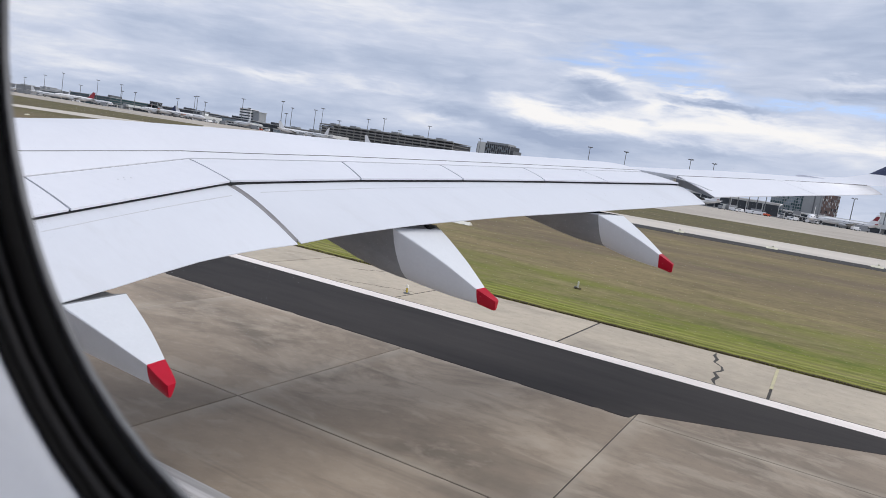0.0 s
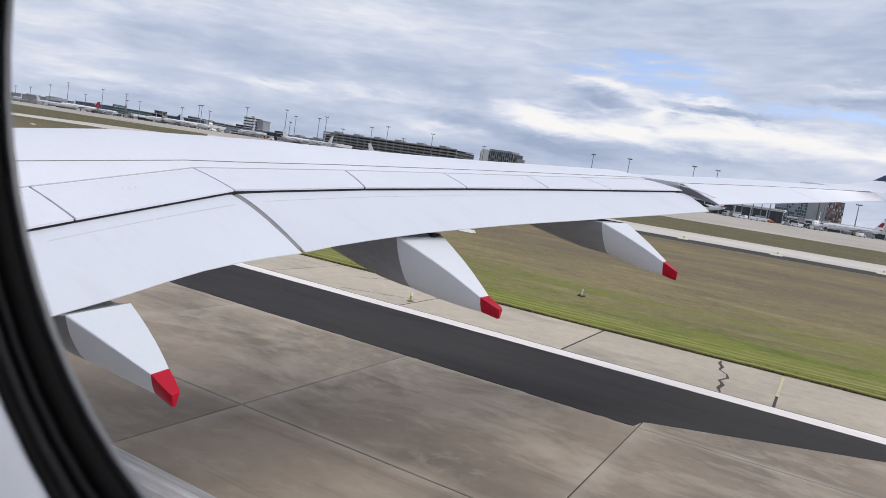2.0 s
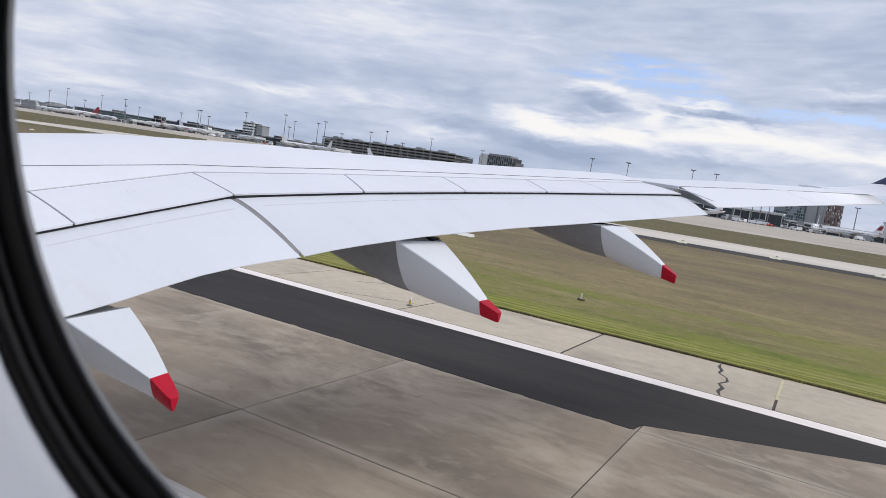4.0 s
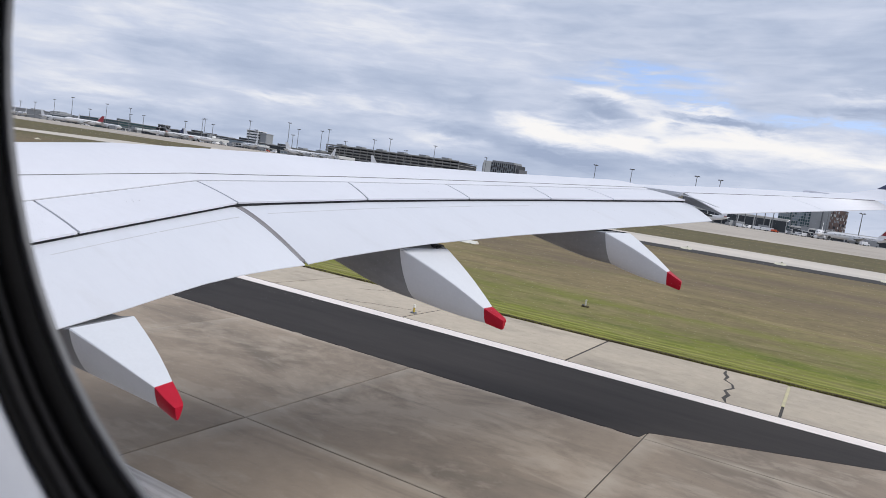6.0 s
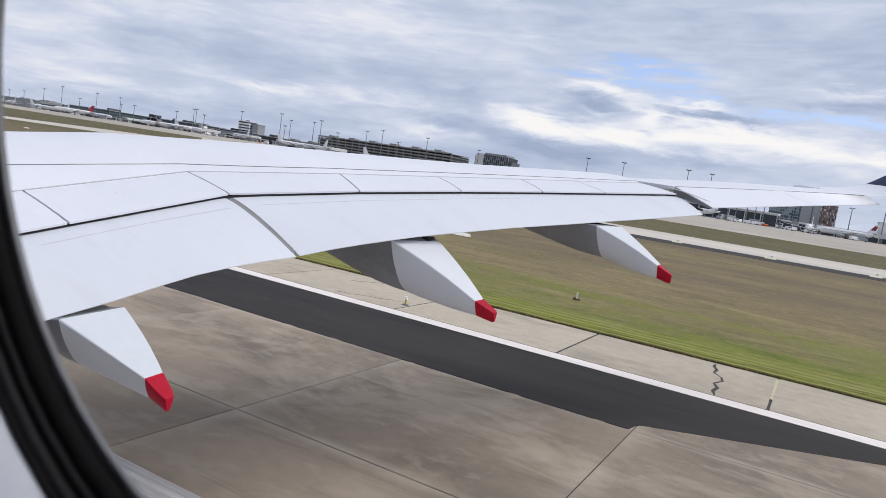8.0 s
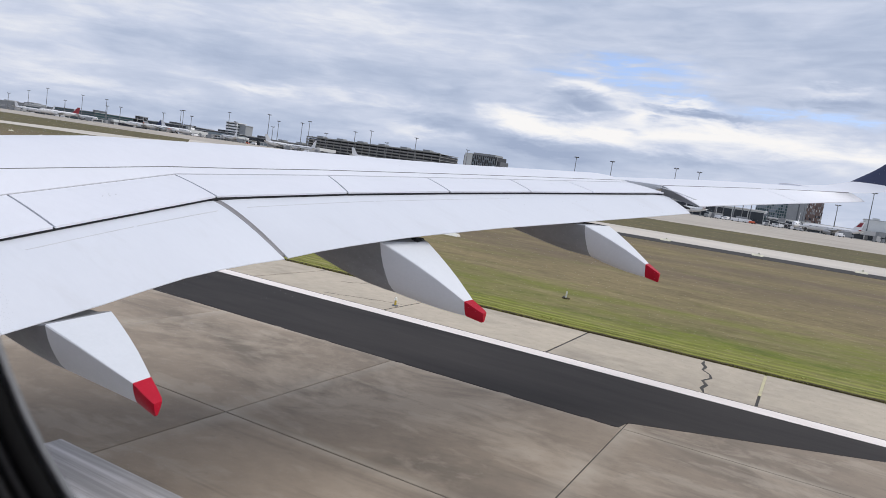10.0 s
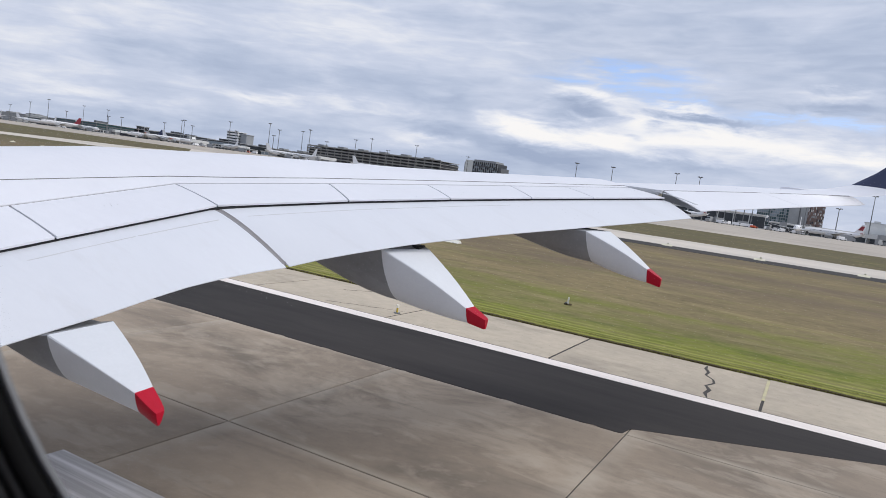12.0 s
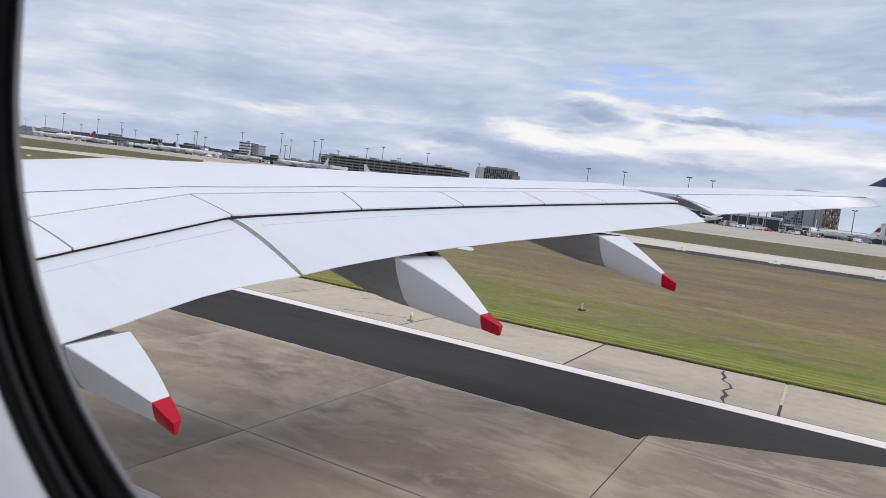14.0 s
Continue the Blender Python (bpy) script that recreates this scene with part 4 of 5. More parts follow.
def landing_gear(yc):
    """Main gear under the wing root: leg and a four-wheel bogie on the runway."""
    leg = air_part("main_gear", tube(bmesh.new(), (-6.5, yc, 0.6), (-6.5, yc, 4.4), 0.17, 0.24, 12), STEEL, None, "steel landing gear leg with four tyres")
    air_part("bogie_beam", tube(bmesh.new(), (-7.6, yc, 0.66), (-5.4, yc, 0.66), 0.13, 0.13, 10), STEEL, leg)
    for x in (-7.45, -5.55):
        for s in (-0.5, 0.5):
            air_part("tyre", tube(bmesh.new(), (x, yc + s - 0.22, 0.66), (x, yc + s + 0.22, 0.66), 0.66, 0.66, 24), RUBBER, leg)


landing_gear(-7.9)
landing_gear(2.4)


# ---------------------------------------------------------------- airport: materials
DARK_GLASS = glass_mat("dark_glazing", (0.045, 0.052, 0.062))
GREEN_GLASS = glass_mat("green_glazing", (0.050, 0.095, 0.105))
BLUE_GLASS = glass_mat("blue_glazing", (0.24, 0.29, 0.33), 0.2)
BLACK_CLAD = mat("black_cladding", (0.045, 0.048, 0.055), (0.03, 0.032, 0.038), rough=0.6, scale=0.2)
DARK_CLAD = mat("dark_cladding", (0.12, 0.125, 0.135), (0.09, 0.095, 0.105), rough=0.6, scale=0.2)
GREY_CLAD = mat("grey_cladding", (0.30, 0.31, 0.32), (0.24, 0.25, 0.26), rough=0.65, scale=0.15)
PALE_CLAD = mat("pale_cladding", (0.62, 0.63, 0.62), (0.52, 0.53, 0.53), rough=0.6, scale=0.15)
BRICK_CLAD = mat("brown_cladding", (0.19, 0.12, 0.10), (0.12, 0.09, 0.085), rough=0.7, scale=0.4)
SLAB_GREY = mat("deck_concrete", (0.30, 0.30, 0.29), (0.22, 0.22, 0.215), rough=0.8, scale=0.2)
WHITE_CLAD = mat("white_cladding", (0.80, 0.80, 0.79), (0.72, 0.72, 0.715), rough=0.55, scale=0.2)
ROOF_GREY = mat("roof_sheet", (0.42, 0.43, 0.44), (0.34, 0.35, 0.36), rough=0.5, scale=0.1)
JET_WHITE = mat("jet_white", (0.78, 0.78, 0.79), (0.70, 0.70, 0.71), rough=0.35, scale=0.3)
JET_GREY = mat("jet_grey", (0.36, 0.37, 0.38), (0.28, 0.29, 0.30), rough=0.4, scale=0.4)
TAIL_RED = mat("tail_red", (0.26, 0.022, 0.035), (0.20, 0.018, 0.03), rough=0.4, scale=0.5)
TAIL_BLACK = mat("tail_black", (0.02, 0.02, 0.022), (0.03, 0.03, 0.03), rough=0.4, scale=0.5)
ORANGE = mat("accent_orange", (0.62, 0.10, 0.03), (0.52, 0.08, 0.03), rough=0.5, scale=1)
MARK_PALE = mat("mark_pale_yellow", (0.78, 0.74, 0.58), (0.68, 0.64, 0.48), rough=0.7, scale=1)
TYRE = mat("tyre_black", (0.015, 0.015, 0.015), (0.025, 0.025, 0.025), rough=0.8, scale=3)


# ---------------------------------------------------------------- airport: buildings
def block(name, x0, x1, y, depth, h, storeys, wall, glass, label, category, roof=ROOF_GREY, bay=8.0, sill=0.30, plant=True, mullion=None, base=0.0):
    """A building whose long front faces the runway: body, a band of panes on each storey, floor edges, roof and plant room."""
    b = tagged(thing(name, ((x0 + x1) / 2, y, apron_z((x0 + x1) / 2))), label, category)
    at = ((x0 + x1) / 2, y, 0)

    def p(nm, bm, material, parent=b):
        return part(nm, bm, material, parent, "", 0, at if parent is b else None)
    body = p("wall", box((x0, y, base), (x1, y + depth, h)), wall)
    sh = (h - base) / storeys
    n = max(1, round((x1 - x0) / bay))
    for s in range(storeys):
        z0 = base + s * sh + sill * sh
        z1 = base + (s + 1) * sh - 0.12 * sh
        for k in range(n):
            xa = x0 + (x1 - x0) * k / n + 0.35
            xb = x0 + (x1 - x0) * (k + 1) / n - 0.35
            p("window", box((xa, y - 0.12, z0), (xb, y + 0.1, z1)), glass)
        p("floor_edge", box((x0 - 0.3, y - 0.35, base + (s + 1) * sh - 0.35), (x1 + 0.3, y - 0.02, base + (s + 1) * sh - 0.02)), mullion or wall)
        p("end_window", box((x1 - 0.05, y + 1.0, z0), (x1 + 0.12, y + depth - 1.0, z1)), glass)
    roof_ob = p("roof", box((x0 - 0.6, y - 0.8, h), (x1 + 0.6, y + depth + 0.6, h + 0.6)), roof)
    if plant:
        rng = random.Random(int(abs(x0) * 7))
        for k in range(max(1, int((x1 - x0) / 45))):
            cx = rng.uniform(x0 + 6, max(x0 + 7, x1 - 6))
            w, hh = rng.uniform(3, 9), rng.uniform(1.2, 3.2)
            part("plant_room", box((cx - w / 2, y + depth * 0.3, h + 0.6), (cx + w / 2, y + depth * 0.6, h + 0.6 + hh)), wall, roof_ob, "", 0)
    return b


def car_park(x0, x1, y, depth, decks, step):
    at = ((x0 + x1) / 2, y, 0)
    b = tagged(thing("car_park", (*at[:2], apron_z(at[0]))), "long multi-storey car park with dark open decks", "car park", group="car parks")
    part("core", box((x0 + 1, y + 3, 0), (x1 - 1, y + depth, decks * step - 1)), BLACK_CLAD, b, "", 0, at)
    for x in np.arange(x0 + 12, x1 - 8, 27.0):
        part("stair_head", box((x - 4, y + 8, decks * step + 0.26), (x + 4, y + 16, decks * step + 2.8)), GREY_CLAD, b, "", 0, at)
    for k in range(decks + 1):
        z = k * step
        part("deck", box((x0, y, z - 0.25), (x1, y + depth, z + 0.25)), SLAB_GREY, b, "", 0, at)
        part("parapet", box((x0, y - 0.15, z + 0.27), (x1, y, z + 1.05)), SLAB_GREY if k else DARK_CLAD, b, "", 0, at)
    n = int((x1 - x0) / 9)
    for k in range(n + 1):
        x = x0 + 0.4 + (x1 - x0 - 0.8) * k / n
        part("column", box((x - 0.3, y + 0.3, 0), (x + 0.3, y + 0.9, decks * step - 0.3)), SLAB_GREY, b, "", 0, at)
    return b


def hotel(x0, x1, y, h):
    """Tower block: glazed grid, plain grey middle, and an end wall patched with coloured panels."""
    at = ((x0 + x1) / 2, y, 0)
    b = tagged(thing("hotel_block", (*at[:2], apron_z(at[0]))), "grey hotel block with glazed grid and patchwork brown end", "hotel")
    w = x1 - x0
    xa, xb = x0 + 0.48 * w, x0 + 0.76 * w
    part("glazed_wing", box((x0, y, 0), (xa, y + 24, h - 1.2)), GREY_CLAD, b, "", 0, at)
    part("core", box((xa, y - 1.0, 0), (xb, y + 24, h)), GREY_CLAD, b, "", 0, at)
    part("end_wing", box((xb, y - 0.5, 0), (x1, y + 24, h - 1.6)), BRICK_CLAD, b, "", 0, at)
    part("shadow_joint", box((xa + 0.55 * (xb - xa), y - 1.15, 0), (xa + 0.62 * (xb - xa), y - 0.98, h)), DARK_CLAD, b, "", 0, at)
    for wing, c0, c1, cols, yy, mats in (("glazed", x0, xa, 14, y, (GREEN_GLASS, GREEN_GLASS, BLUE_GLASS)), ("end", xb, x1, 12, y - 0.5, (GREY_CLAD, DARK_GLASS, BRICK_CLAD, BRICK_CLAD, GREY_CLAD, PALE_CLAD, BRICK_CLAD))):
        rng = random.Random(3)
        for i in range(cols):
            for k in range(9):
                z = 2.0 + k * (h - 4.0) / 9
                s0, s1 = c0 + (c1 - c0) * i / cols + 0.18, c0 + (c1 - c0) * (i + 1) / cols - 0.18
                part("window" if wing == "glazed" else "facade_panel", box((s0, yy - 0.12, z), (s1, yy + 0.1, z + (h - 4.0) / 9 - 0.5)), rng.choice(mats), b, "", 0, at)
    part("roof_parapet", box((xa - 0.3, y - 1.3, h), (xb + 0.3, y + 24.3, h + 0.7)), GREY_CLAD, b, "", 0, at)
    return b


def airport_hotel(x0, x1, y, h):
    """Slab block: a plain pale end bay, then a dark grid of deep-set windows, and a set-back roof floor."""
    at = ((x0 + x1) / 2, y, 0)
    b = tagged(thing("hotel_slab", (*at[:2], apron_z(at[0]))), "dark hotel slab with a plain pale concrete end", "hotel")
    xa = x0 + 0.24 * (x1 - x0)
    part("pale_end", box((x0, y - 0.4, 0), (xa, y + 22, h)), PALE_CLAD, b, "plain pale concrete end wall", 0, at)
    part("end_notch", box((x0 - 2.5, y + 3, 0), (x0, y + 20, h - 2.0)), GREY_CLAD, b, "", 0, at)
    body = part("wall", box((xa, y, 0), (x1, y + 22, h - 0.8)), BLACK_CLAD, b, "", 0, at)
    part("roof_floor", box((xa, y + 1.5, h - 0.8), (x1 - 3, y + 20, h + 1.2)), GREY_CLAD, b, "", 0, at)
    part("end_wing", box((x1, y + 2, 0), (x1 + 3, y + 21, h - 4.5)), DARK_CLAD, b, "", 0, at)
    cols, rows = 12, 8
    for i in range(cols):
        for k in range(rows):
            s0 = xa + (x1 - xa) * i / cols + 0.5
            z = 1.5 + (h - 3.0) * k / rows
            part("window", box((s0, y - 0.1, z), (s0 + (x1 - xa) / cols - 1.0, y + 0.1, z + (h - 3.0) / rows - 1.0)), BLUE_GLASS if (i * 5 + k * 3) % 7 < 3 else DARK_GLASS, b, "", 0, at)
    for i in range(cols + 1):
        s0 = xa + (x1 - xa) * i / cols
        part("fin", box((s0 - 0.18, y - 0.5, 0), (s0 + 0.18, y + 0.05, h - 0.8)), GREY_CLAD, b, "", 0, at)
    return b


TERMINAL = "flat-roofed airport terminal wing with dark glazing"
block("hangar", -1260, -1022, 610, 60, 12.4, 2, GREY_CLAD, GREY_CLAD, "wide grey maintenance hangar behind the apron", "hangar", bay=40, sill=0.1)
block("terminal", -1020, -938, 606, 50, 9.4, 3, DARK_CLAD, GREEN_GLASS, "dark terminal wing with green glazing", "terminal")
block("terminal", -936, -850, 600, 60, 12.9, 4, DARK_CLAD, GREEN_GLASS, "tall terminal hall clad in green-grey glass", "terminal", mullion=DARK_CLAD)
block("terminal", -826, -722, 640, 45, 12.4, 3, BLACK_CLAD, DARK_GLASS, "black two-storey terminal under a pale roof edge", "terminal", mullion=PALE_CLAD)
block("roof_plant", -822, -812, 640, 12, 16.4, 1, BLACK_CLAD, BLACK_CLAD, "dark plant tower on the terminal's end", "plant room", bay=10, plant=False)
block("terminal", -720, -650, 644, 40, 9.4, 2, BLACK_CLAD, DARK_GLASS, TERMINAL, "terminal", mullion=GREY_CLAD)
block("gate_building", -742, -660, 596, 18, 6.9, 2, WHITE_CLAD, DARK_GLASS, "white gate building with square dark windows", "terminal", bay=7, sill=0.42, roof=WHITE_CLAD)
block("terminal", -648, -596, 604, 40, 9.9, 1, BLACK_CLAD, BLUE_GLASS, "dark terminal with one large glazed front", "terminal", bay=26, sill=0.25)
block("control_block", -640, -622, 625, 14, 23.4, 7, WHITE_CLAD, DARK_GLASS, "white office tower with dark window bands", "office building", bay=18, sill=0.45, roof=WHITE_CLAD, plant=False)
block("tower_core", -621, -611, 628, 12, 21.4, 1, GREY_CLAD, GREY_CLAD, "plain grey core beside the office tower", "office building", bay=10, plant=False)
block("terminal", -594, -548, 612, 40, 8.9, 2, BLACK_CLAD, DARK_GLASS, TERMINAL, "terminal")
block("terminal", -258, -190, 610, 40, 10.6, 2, GREY_CLAD, DARK_GLASS, TERMINAL, "terminal")
block("terminal", -188, -124, 605, 40, 11, 2, PALE_CLAD, DARK_GLASS, "low pale terminal wing with dark windows", "terminal")
# low, uneven sheds, gate lounges and plant rooms along the apron's far edge
rng = random.Random(21)
x = -1230.0
while x < -125:
    w = rng.uniform(9, 30)
    if not (-480 < x < -250) or rng.random() < 0.4:
        h = rng.choice((2.8, 3.2, 3.8, 4.4, 5.0, 6.5))
        y = rng.choice((536, 548, 560, 572)) if x > -840 else rng.choice((528, 540, 552, 566))
        wall, glass = rng.choice(((PALE_CLAD, DARK_GLASS), (GREY_CLAD, DARK_GLASS), (PALE_CLAD, GREY_CLAD), (DARK_CLAD, DARK_GLASS), (PALE_CLAD, BLUE_GLASS)))
        kind = "gate_lounge" if h > 4.8 else "apron_shed"
        block(kind, x, x + w, y, rng.uniform(8, 16), h, 2 if h > 4.8 else 1, wall, glass, "low flat-roofed gate lounge beside the apron" if h > 4.8 else "small low apron shed with flat roof", "airport building", bay=5, plant=rng.random() < 0.5)
    x += w + rng.uniform(2, 22)
car_park(-500, -332, 606, 40, 6, 2.98)
car_park(-560, -503, 612, 30, 3, 2.7)
airport_hotel(-305, -271, 606, 25.0)
hotel(-44, 4, 620, 25)
block("pier", -124, -34, 575, 22, 10, 1, PALE_CLAD, DARK_GLASS, "long grey shed with a white fascia over dark bays", "warehouse", bay=11, sill=0.05, plant=False, roof=WHITE_CLAD)
block("pier", -32, 160, 575, 22, 6.2, 1, PALE_CLAD, DARK_GLASS, "long pale pier with open dark bays", "terminal", bay=9, sill=0.05, plant=False, roof=WHITE_CLAD)
block("terminal", 32, 62, 600, 20, 15, 2, PALE_CLAD, PALE_CLAD, "pale plant building behind the pier", "terminal")


# ---------------------------------------------------------------- airport: floodlight masts
def mast(h):
    b = tagged(thing("light_mast"), "tall grey steel floodlight mast on the apron", "light mast", group="floodlight masts")
    part("pole", tube(bmesh.new(), (0, 0, 0), (0, 0, h), 0.42, 0.22, 8), STEEL, b)
    part("base", tube(bmesh.new(), (0, 0, 0), (0, 0, 1.0), 0.8, 0.7, 8), SLAB_GREY, b)
    ring = part("head_frame", tube(bmesh.new(), (0, 0, h - 0.4), (0, 0, h), 0.5, 1.5, 10), STEEL, b)
    for k in range(6):
        a = k * math.pi / 3
        c = Vector((1.6 * math.cos(a), 1.6 * math.sin(a), h + 0.15))
        bm = box((-0.35, -0.3, -0.3), (0.35, 0.3, 0.3), 0.06)
        bm.transform(Matrix.Translation(c) @ Matrix.Rotation(a, 4, "Z") @ Matrix.Rotation(0.5, 4, "Y"))
        part("floodlight", bm, DARK_CLAD, ring)
    return b


tall, short = mast(30), mast(21)
MASTS = [(-891, 560, 1.13), (-863, 590, 1.08), (-773, 560, 0.96), (-690, 600, 0.95), (-640, 560, 0.9), (-570, 560, 1.02), (-536, 600, 1.0), (-510, 556, 1.10), (-486, 580, 1.0), (-460, 560, 1.04),
         (-403, 560, 0.9), (-383, 558, 1.0), (-334, 560, 0.98), (-300, 600, 0.9), (-180, 560, 1.08), (-150, 560, 1.08), (-100, 560, 1.1), (-85, 575, 1.1), (32, 560, 1.08), (-980, 590, 1.0)]
for i, (x, y, s) in enumerate(MASTS):
    m = Matrix.Translation((x, y, apron_z(x)))
    if i == 0:
        tall.matrix_basis = m
        tall.scale = (1, 1, s)
    else:
        c = copy_thing(tall, m)
        c.scale = (1, 1, s)
SMALL = [(-1010, 560), (-940, 540), (-830, 545), (-720, 540), (-610, 545), (-590, 590), (-430, 550), (-360, 552), (-60, 548), (-42, 552), (-8, 550), (12, 556), (-30, 545), (-75, 545), (-66, 552), (-52, 540), (-48, 558), (-112, 550), (-125, 545), (44, 552), (-545, 545), (-500, 552), (-660, 550), (-760, 552)]
for i, (x, y) in enumerate(SMALL):
    m = Matrix.Translation((x, y, apron_z(x)))
    if i == 0:
        short.matrix_basis = m
    else:
        copy_thing(short, m)


# ---------------------------------------------------------------- airport: parked jets
def jet(label, tail, accent=None, fin_patch=None):
    """A single-aisle airliner, nose towards +x, wheels on the ground."""
    j = tagged(thing("parked_jet"), label, "airplane", group="jets on the apron")
    R, L, Zc = 1.97, 37.0, 3.9
    rings = []
    for s, r, dz in ((0, 0.25, 0.9), (2.0, 0.75, 0.75), (5.0, 1.35, 0.45), (9.0, 1.85, 0.08), (12, R, 0), (30, R, 0), (32.5, 1.85, -0.05), (34.8, 1.45, -0.20), (36.2, 0.85, -0.42), (36.9, 0.2, -0.6)):
        rings.append([(s - L / 2, r * math.cos(t), Zc + dz + r * math.sin(t)) for t in np.linspace(0, 2 * math.pi, 19)[:-1]])
    part("fuselage", loft(bmesh.new(), rings), JET_WHITE, j)

    def blade(name, rows, material, axis, parent=j):
        rr = []
        for le, te, span, other, th in rows:
            ring = []
            for i in range(10):
                a = 2 * math.pi * i / 10
                u = 0.5 - 0.5 * math.cos(a)
                x, d = te + (le - te) * (1 - u), th * math.sin(a) * (1 - 0.6 * (1 - u))
                ring.append((x, d, span) if axis == "Z" else (x, span, other + d))
            rr.append(ring)
        return part(name, loft(bmesh.new(), rr), material, parent)
    fin = blade("tail_fin", [(-11.2, -17.2, 5.4, 0, 0.22), (-13.2, -17.6, 7.6, 0, 0.18), (-16.0, -18.4, 11.75, 0, 0.10)], tail, "Z")
    if fin_patch:
        blade("fin_patch", [(-13.6, -17.0, 7.9, 0, 0.25), (-15.6, -17.9, 10.8, 0, 0.16)], fin_patch, "Z", fin)
        part("fin_root_panel", box((-17.3, -0.26, 5.6), (-15.6, 0.26, 6.2), 0.1), ORANGE if accent else TAIL_RED, fin)
    for sgn in (1, -1):
        blade("wing", [(3.8, -3.6, sgn * 1.2, 2.9, 0.42), (-0.2, -3.9, sgn * 6.0, 3.4, 0.28), (-5.2, -7.0, sgn * 17.0, 4.6, 0.10)], JET_GREY, "Y")
        blade("tailplane", [(-14.6, -17.9, sgn * 0.6, 5.0, 0.16), (-17.0, -18.6, sgn * 6.2, 5.6, 0.06)], JET_WHITE, "Y")
        rows = [[(x, sgn * 5.75 + r * math.cos(t), 2.0 + r * math.sin(t)) for t in np.linspace(0, 2 * math.pi, 15)[:-1]] for x, r in ((4.4, 0.95), (4.1, 1.08), (2.2, 1.1), (0.6, 0.8), (-0.2, 0.5))]
        eng = part("engine", loft(bmesh.new(), rows), JET_GREY, j)
        part("intake", tube(bmesh.new(), (4.38, sgn * 5.75, 2.0), (4.42, sgn * 5.75, 2.0), 0.85, 0.85, 14), TAIL_BLACK, eng)
        for k in (-0.35, 0.35):
            part("main_wheel", tube(bmesh.new(), (-0.9, sgn * 3.8 + k - 0.18, 0.57), (-0.9, sgn * 3.8 + k + 0.18, 0.57), 0.57, 0.57, 14), TYRE, j)
        part("main_leg", tube(bmesh.new(), (-0.9, sgn * 3.8, 0.5), (-0.9, sgn * 3.6, 3.0), 0.14, 0.18, 8), STEEL, j)
        part("nose_wheel", tube(bmesh.new(), (12.6, sgn * 0.25 - 0.1, 0.38), (12.6, sgn * 0.25 + 0.1, 0.38), 0.38, 0.38, 12), TYRE, j)
        bm = bmesh.new()
        for k in range(34):
            x = -11.0 + k * 0.72
            add_box(bm, (x, sgn * 1.90 - 0.06, 4.35), (x + 0.28, sgn * 1.90 + 0.06, 4.72))
        part("window_row", bm, DARK_GLASS, j, smooth=0)
        if accent:
            part("title_stripe", box((5.5, sgn * 1.92 - 0.07, 3.7), (10.0, sgn * 1.92 + 0.07, 4.15)), accent, j, "", 0)
    part("nose_leg", tube(bmesh.new(), (12.6, 0, 0.35), (12.6, 0, 2.3), 0.10, 0.12, 8), STEEL, j)
    part("cockpit_glazing", box((16.4, -1.0, 4.15), (17.35, 1.0, 4.65), 0.12), DARK_GLASS, j)
    return j


tail_patch_jet = jet("white jet with black patch on a pale tail, parked on concrete", JET_GREY, ORANGE, TAIL_BLACK)
tail_patch_jet.matrix_basis = pose(-588, 489, apron_z(-588), 0, 0, 40)
red_jet = jet("white jet with red tail parked at the terminal", TAIL_RED)
red_jet.matrix_basis = pose(-762, 494, apron_z(-762), 0, 0, -122)
red_jet.scale = (1.14, 1.14, 1.14)
patch_jet = jet("white jet with red patch on a white tail at the pier", JET_WHITE, None, TAIL_RED)
patch_jet.matrix_basis = pose(-700, 545, apron_z(-700), 0, 0, 150)
navy_jet = jet("white jet with navy tail parked at the terminal", BLUE_PAINT)
navy_jet.matrix_basis = pose(-628, 500, apron_z(-628), 0, 0, 215)
plain_jet = jet("plain white jet parked nose-in at the pier", JET_WHITE)
plain_jet.matrix_basis = pose(-512, 505, apron_z(-512), 0, 0, 160)
copy_thing(plain_jet, pose(-455, 520, apron_z(-455), 0, 0, 35))
copy_thing(plain_jet, pose(-960, 520, apron_z(-960), 0, 0, 170))
copy_thing(plain_jet, pose(-580, 500, apron_z(-580), 0, 0, 12))
for x, y, a in ((-905, 505, 165), (-850, 512, 20), (-790, 498, 172), (-745, 515, 8), (-425, 512, 168), (-355, 520, 15)):
    copy_thing(plain_jet, pose(x, y, apron_z(x), 0, 0, a))
copy_thing(patch_jet, pose(10, 527, apron_z(10), 0, 0, 181))
copy_thing(patch_jet, pose(-150, 530, apron_z(-150), 0, 0, 175))
copy_thing(plain_jet, pose(-10, 500, apron_z(-10), 0, 0, -92))
copy_thing(patch_jet, pose(-86, 520, apron_z(-86), 0, 0, 178))


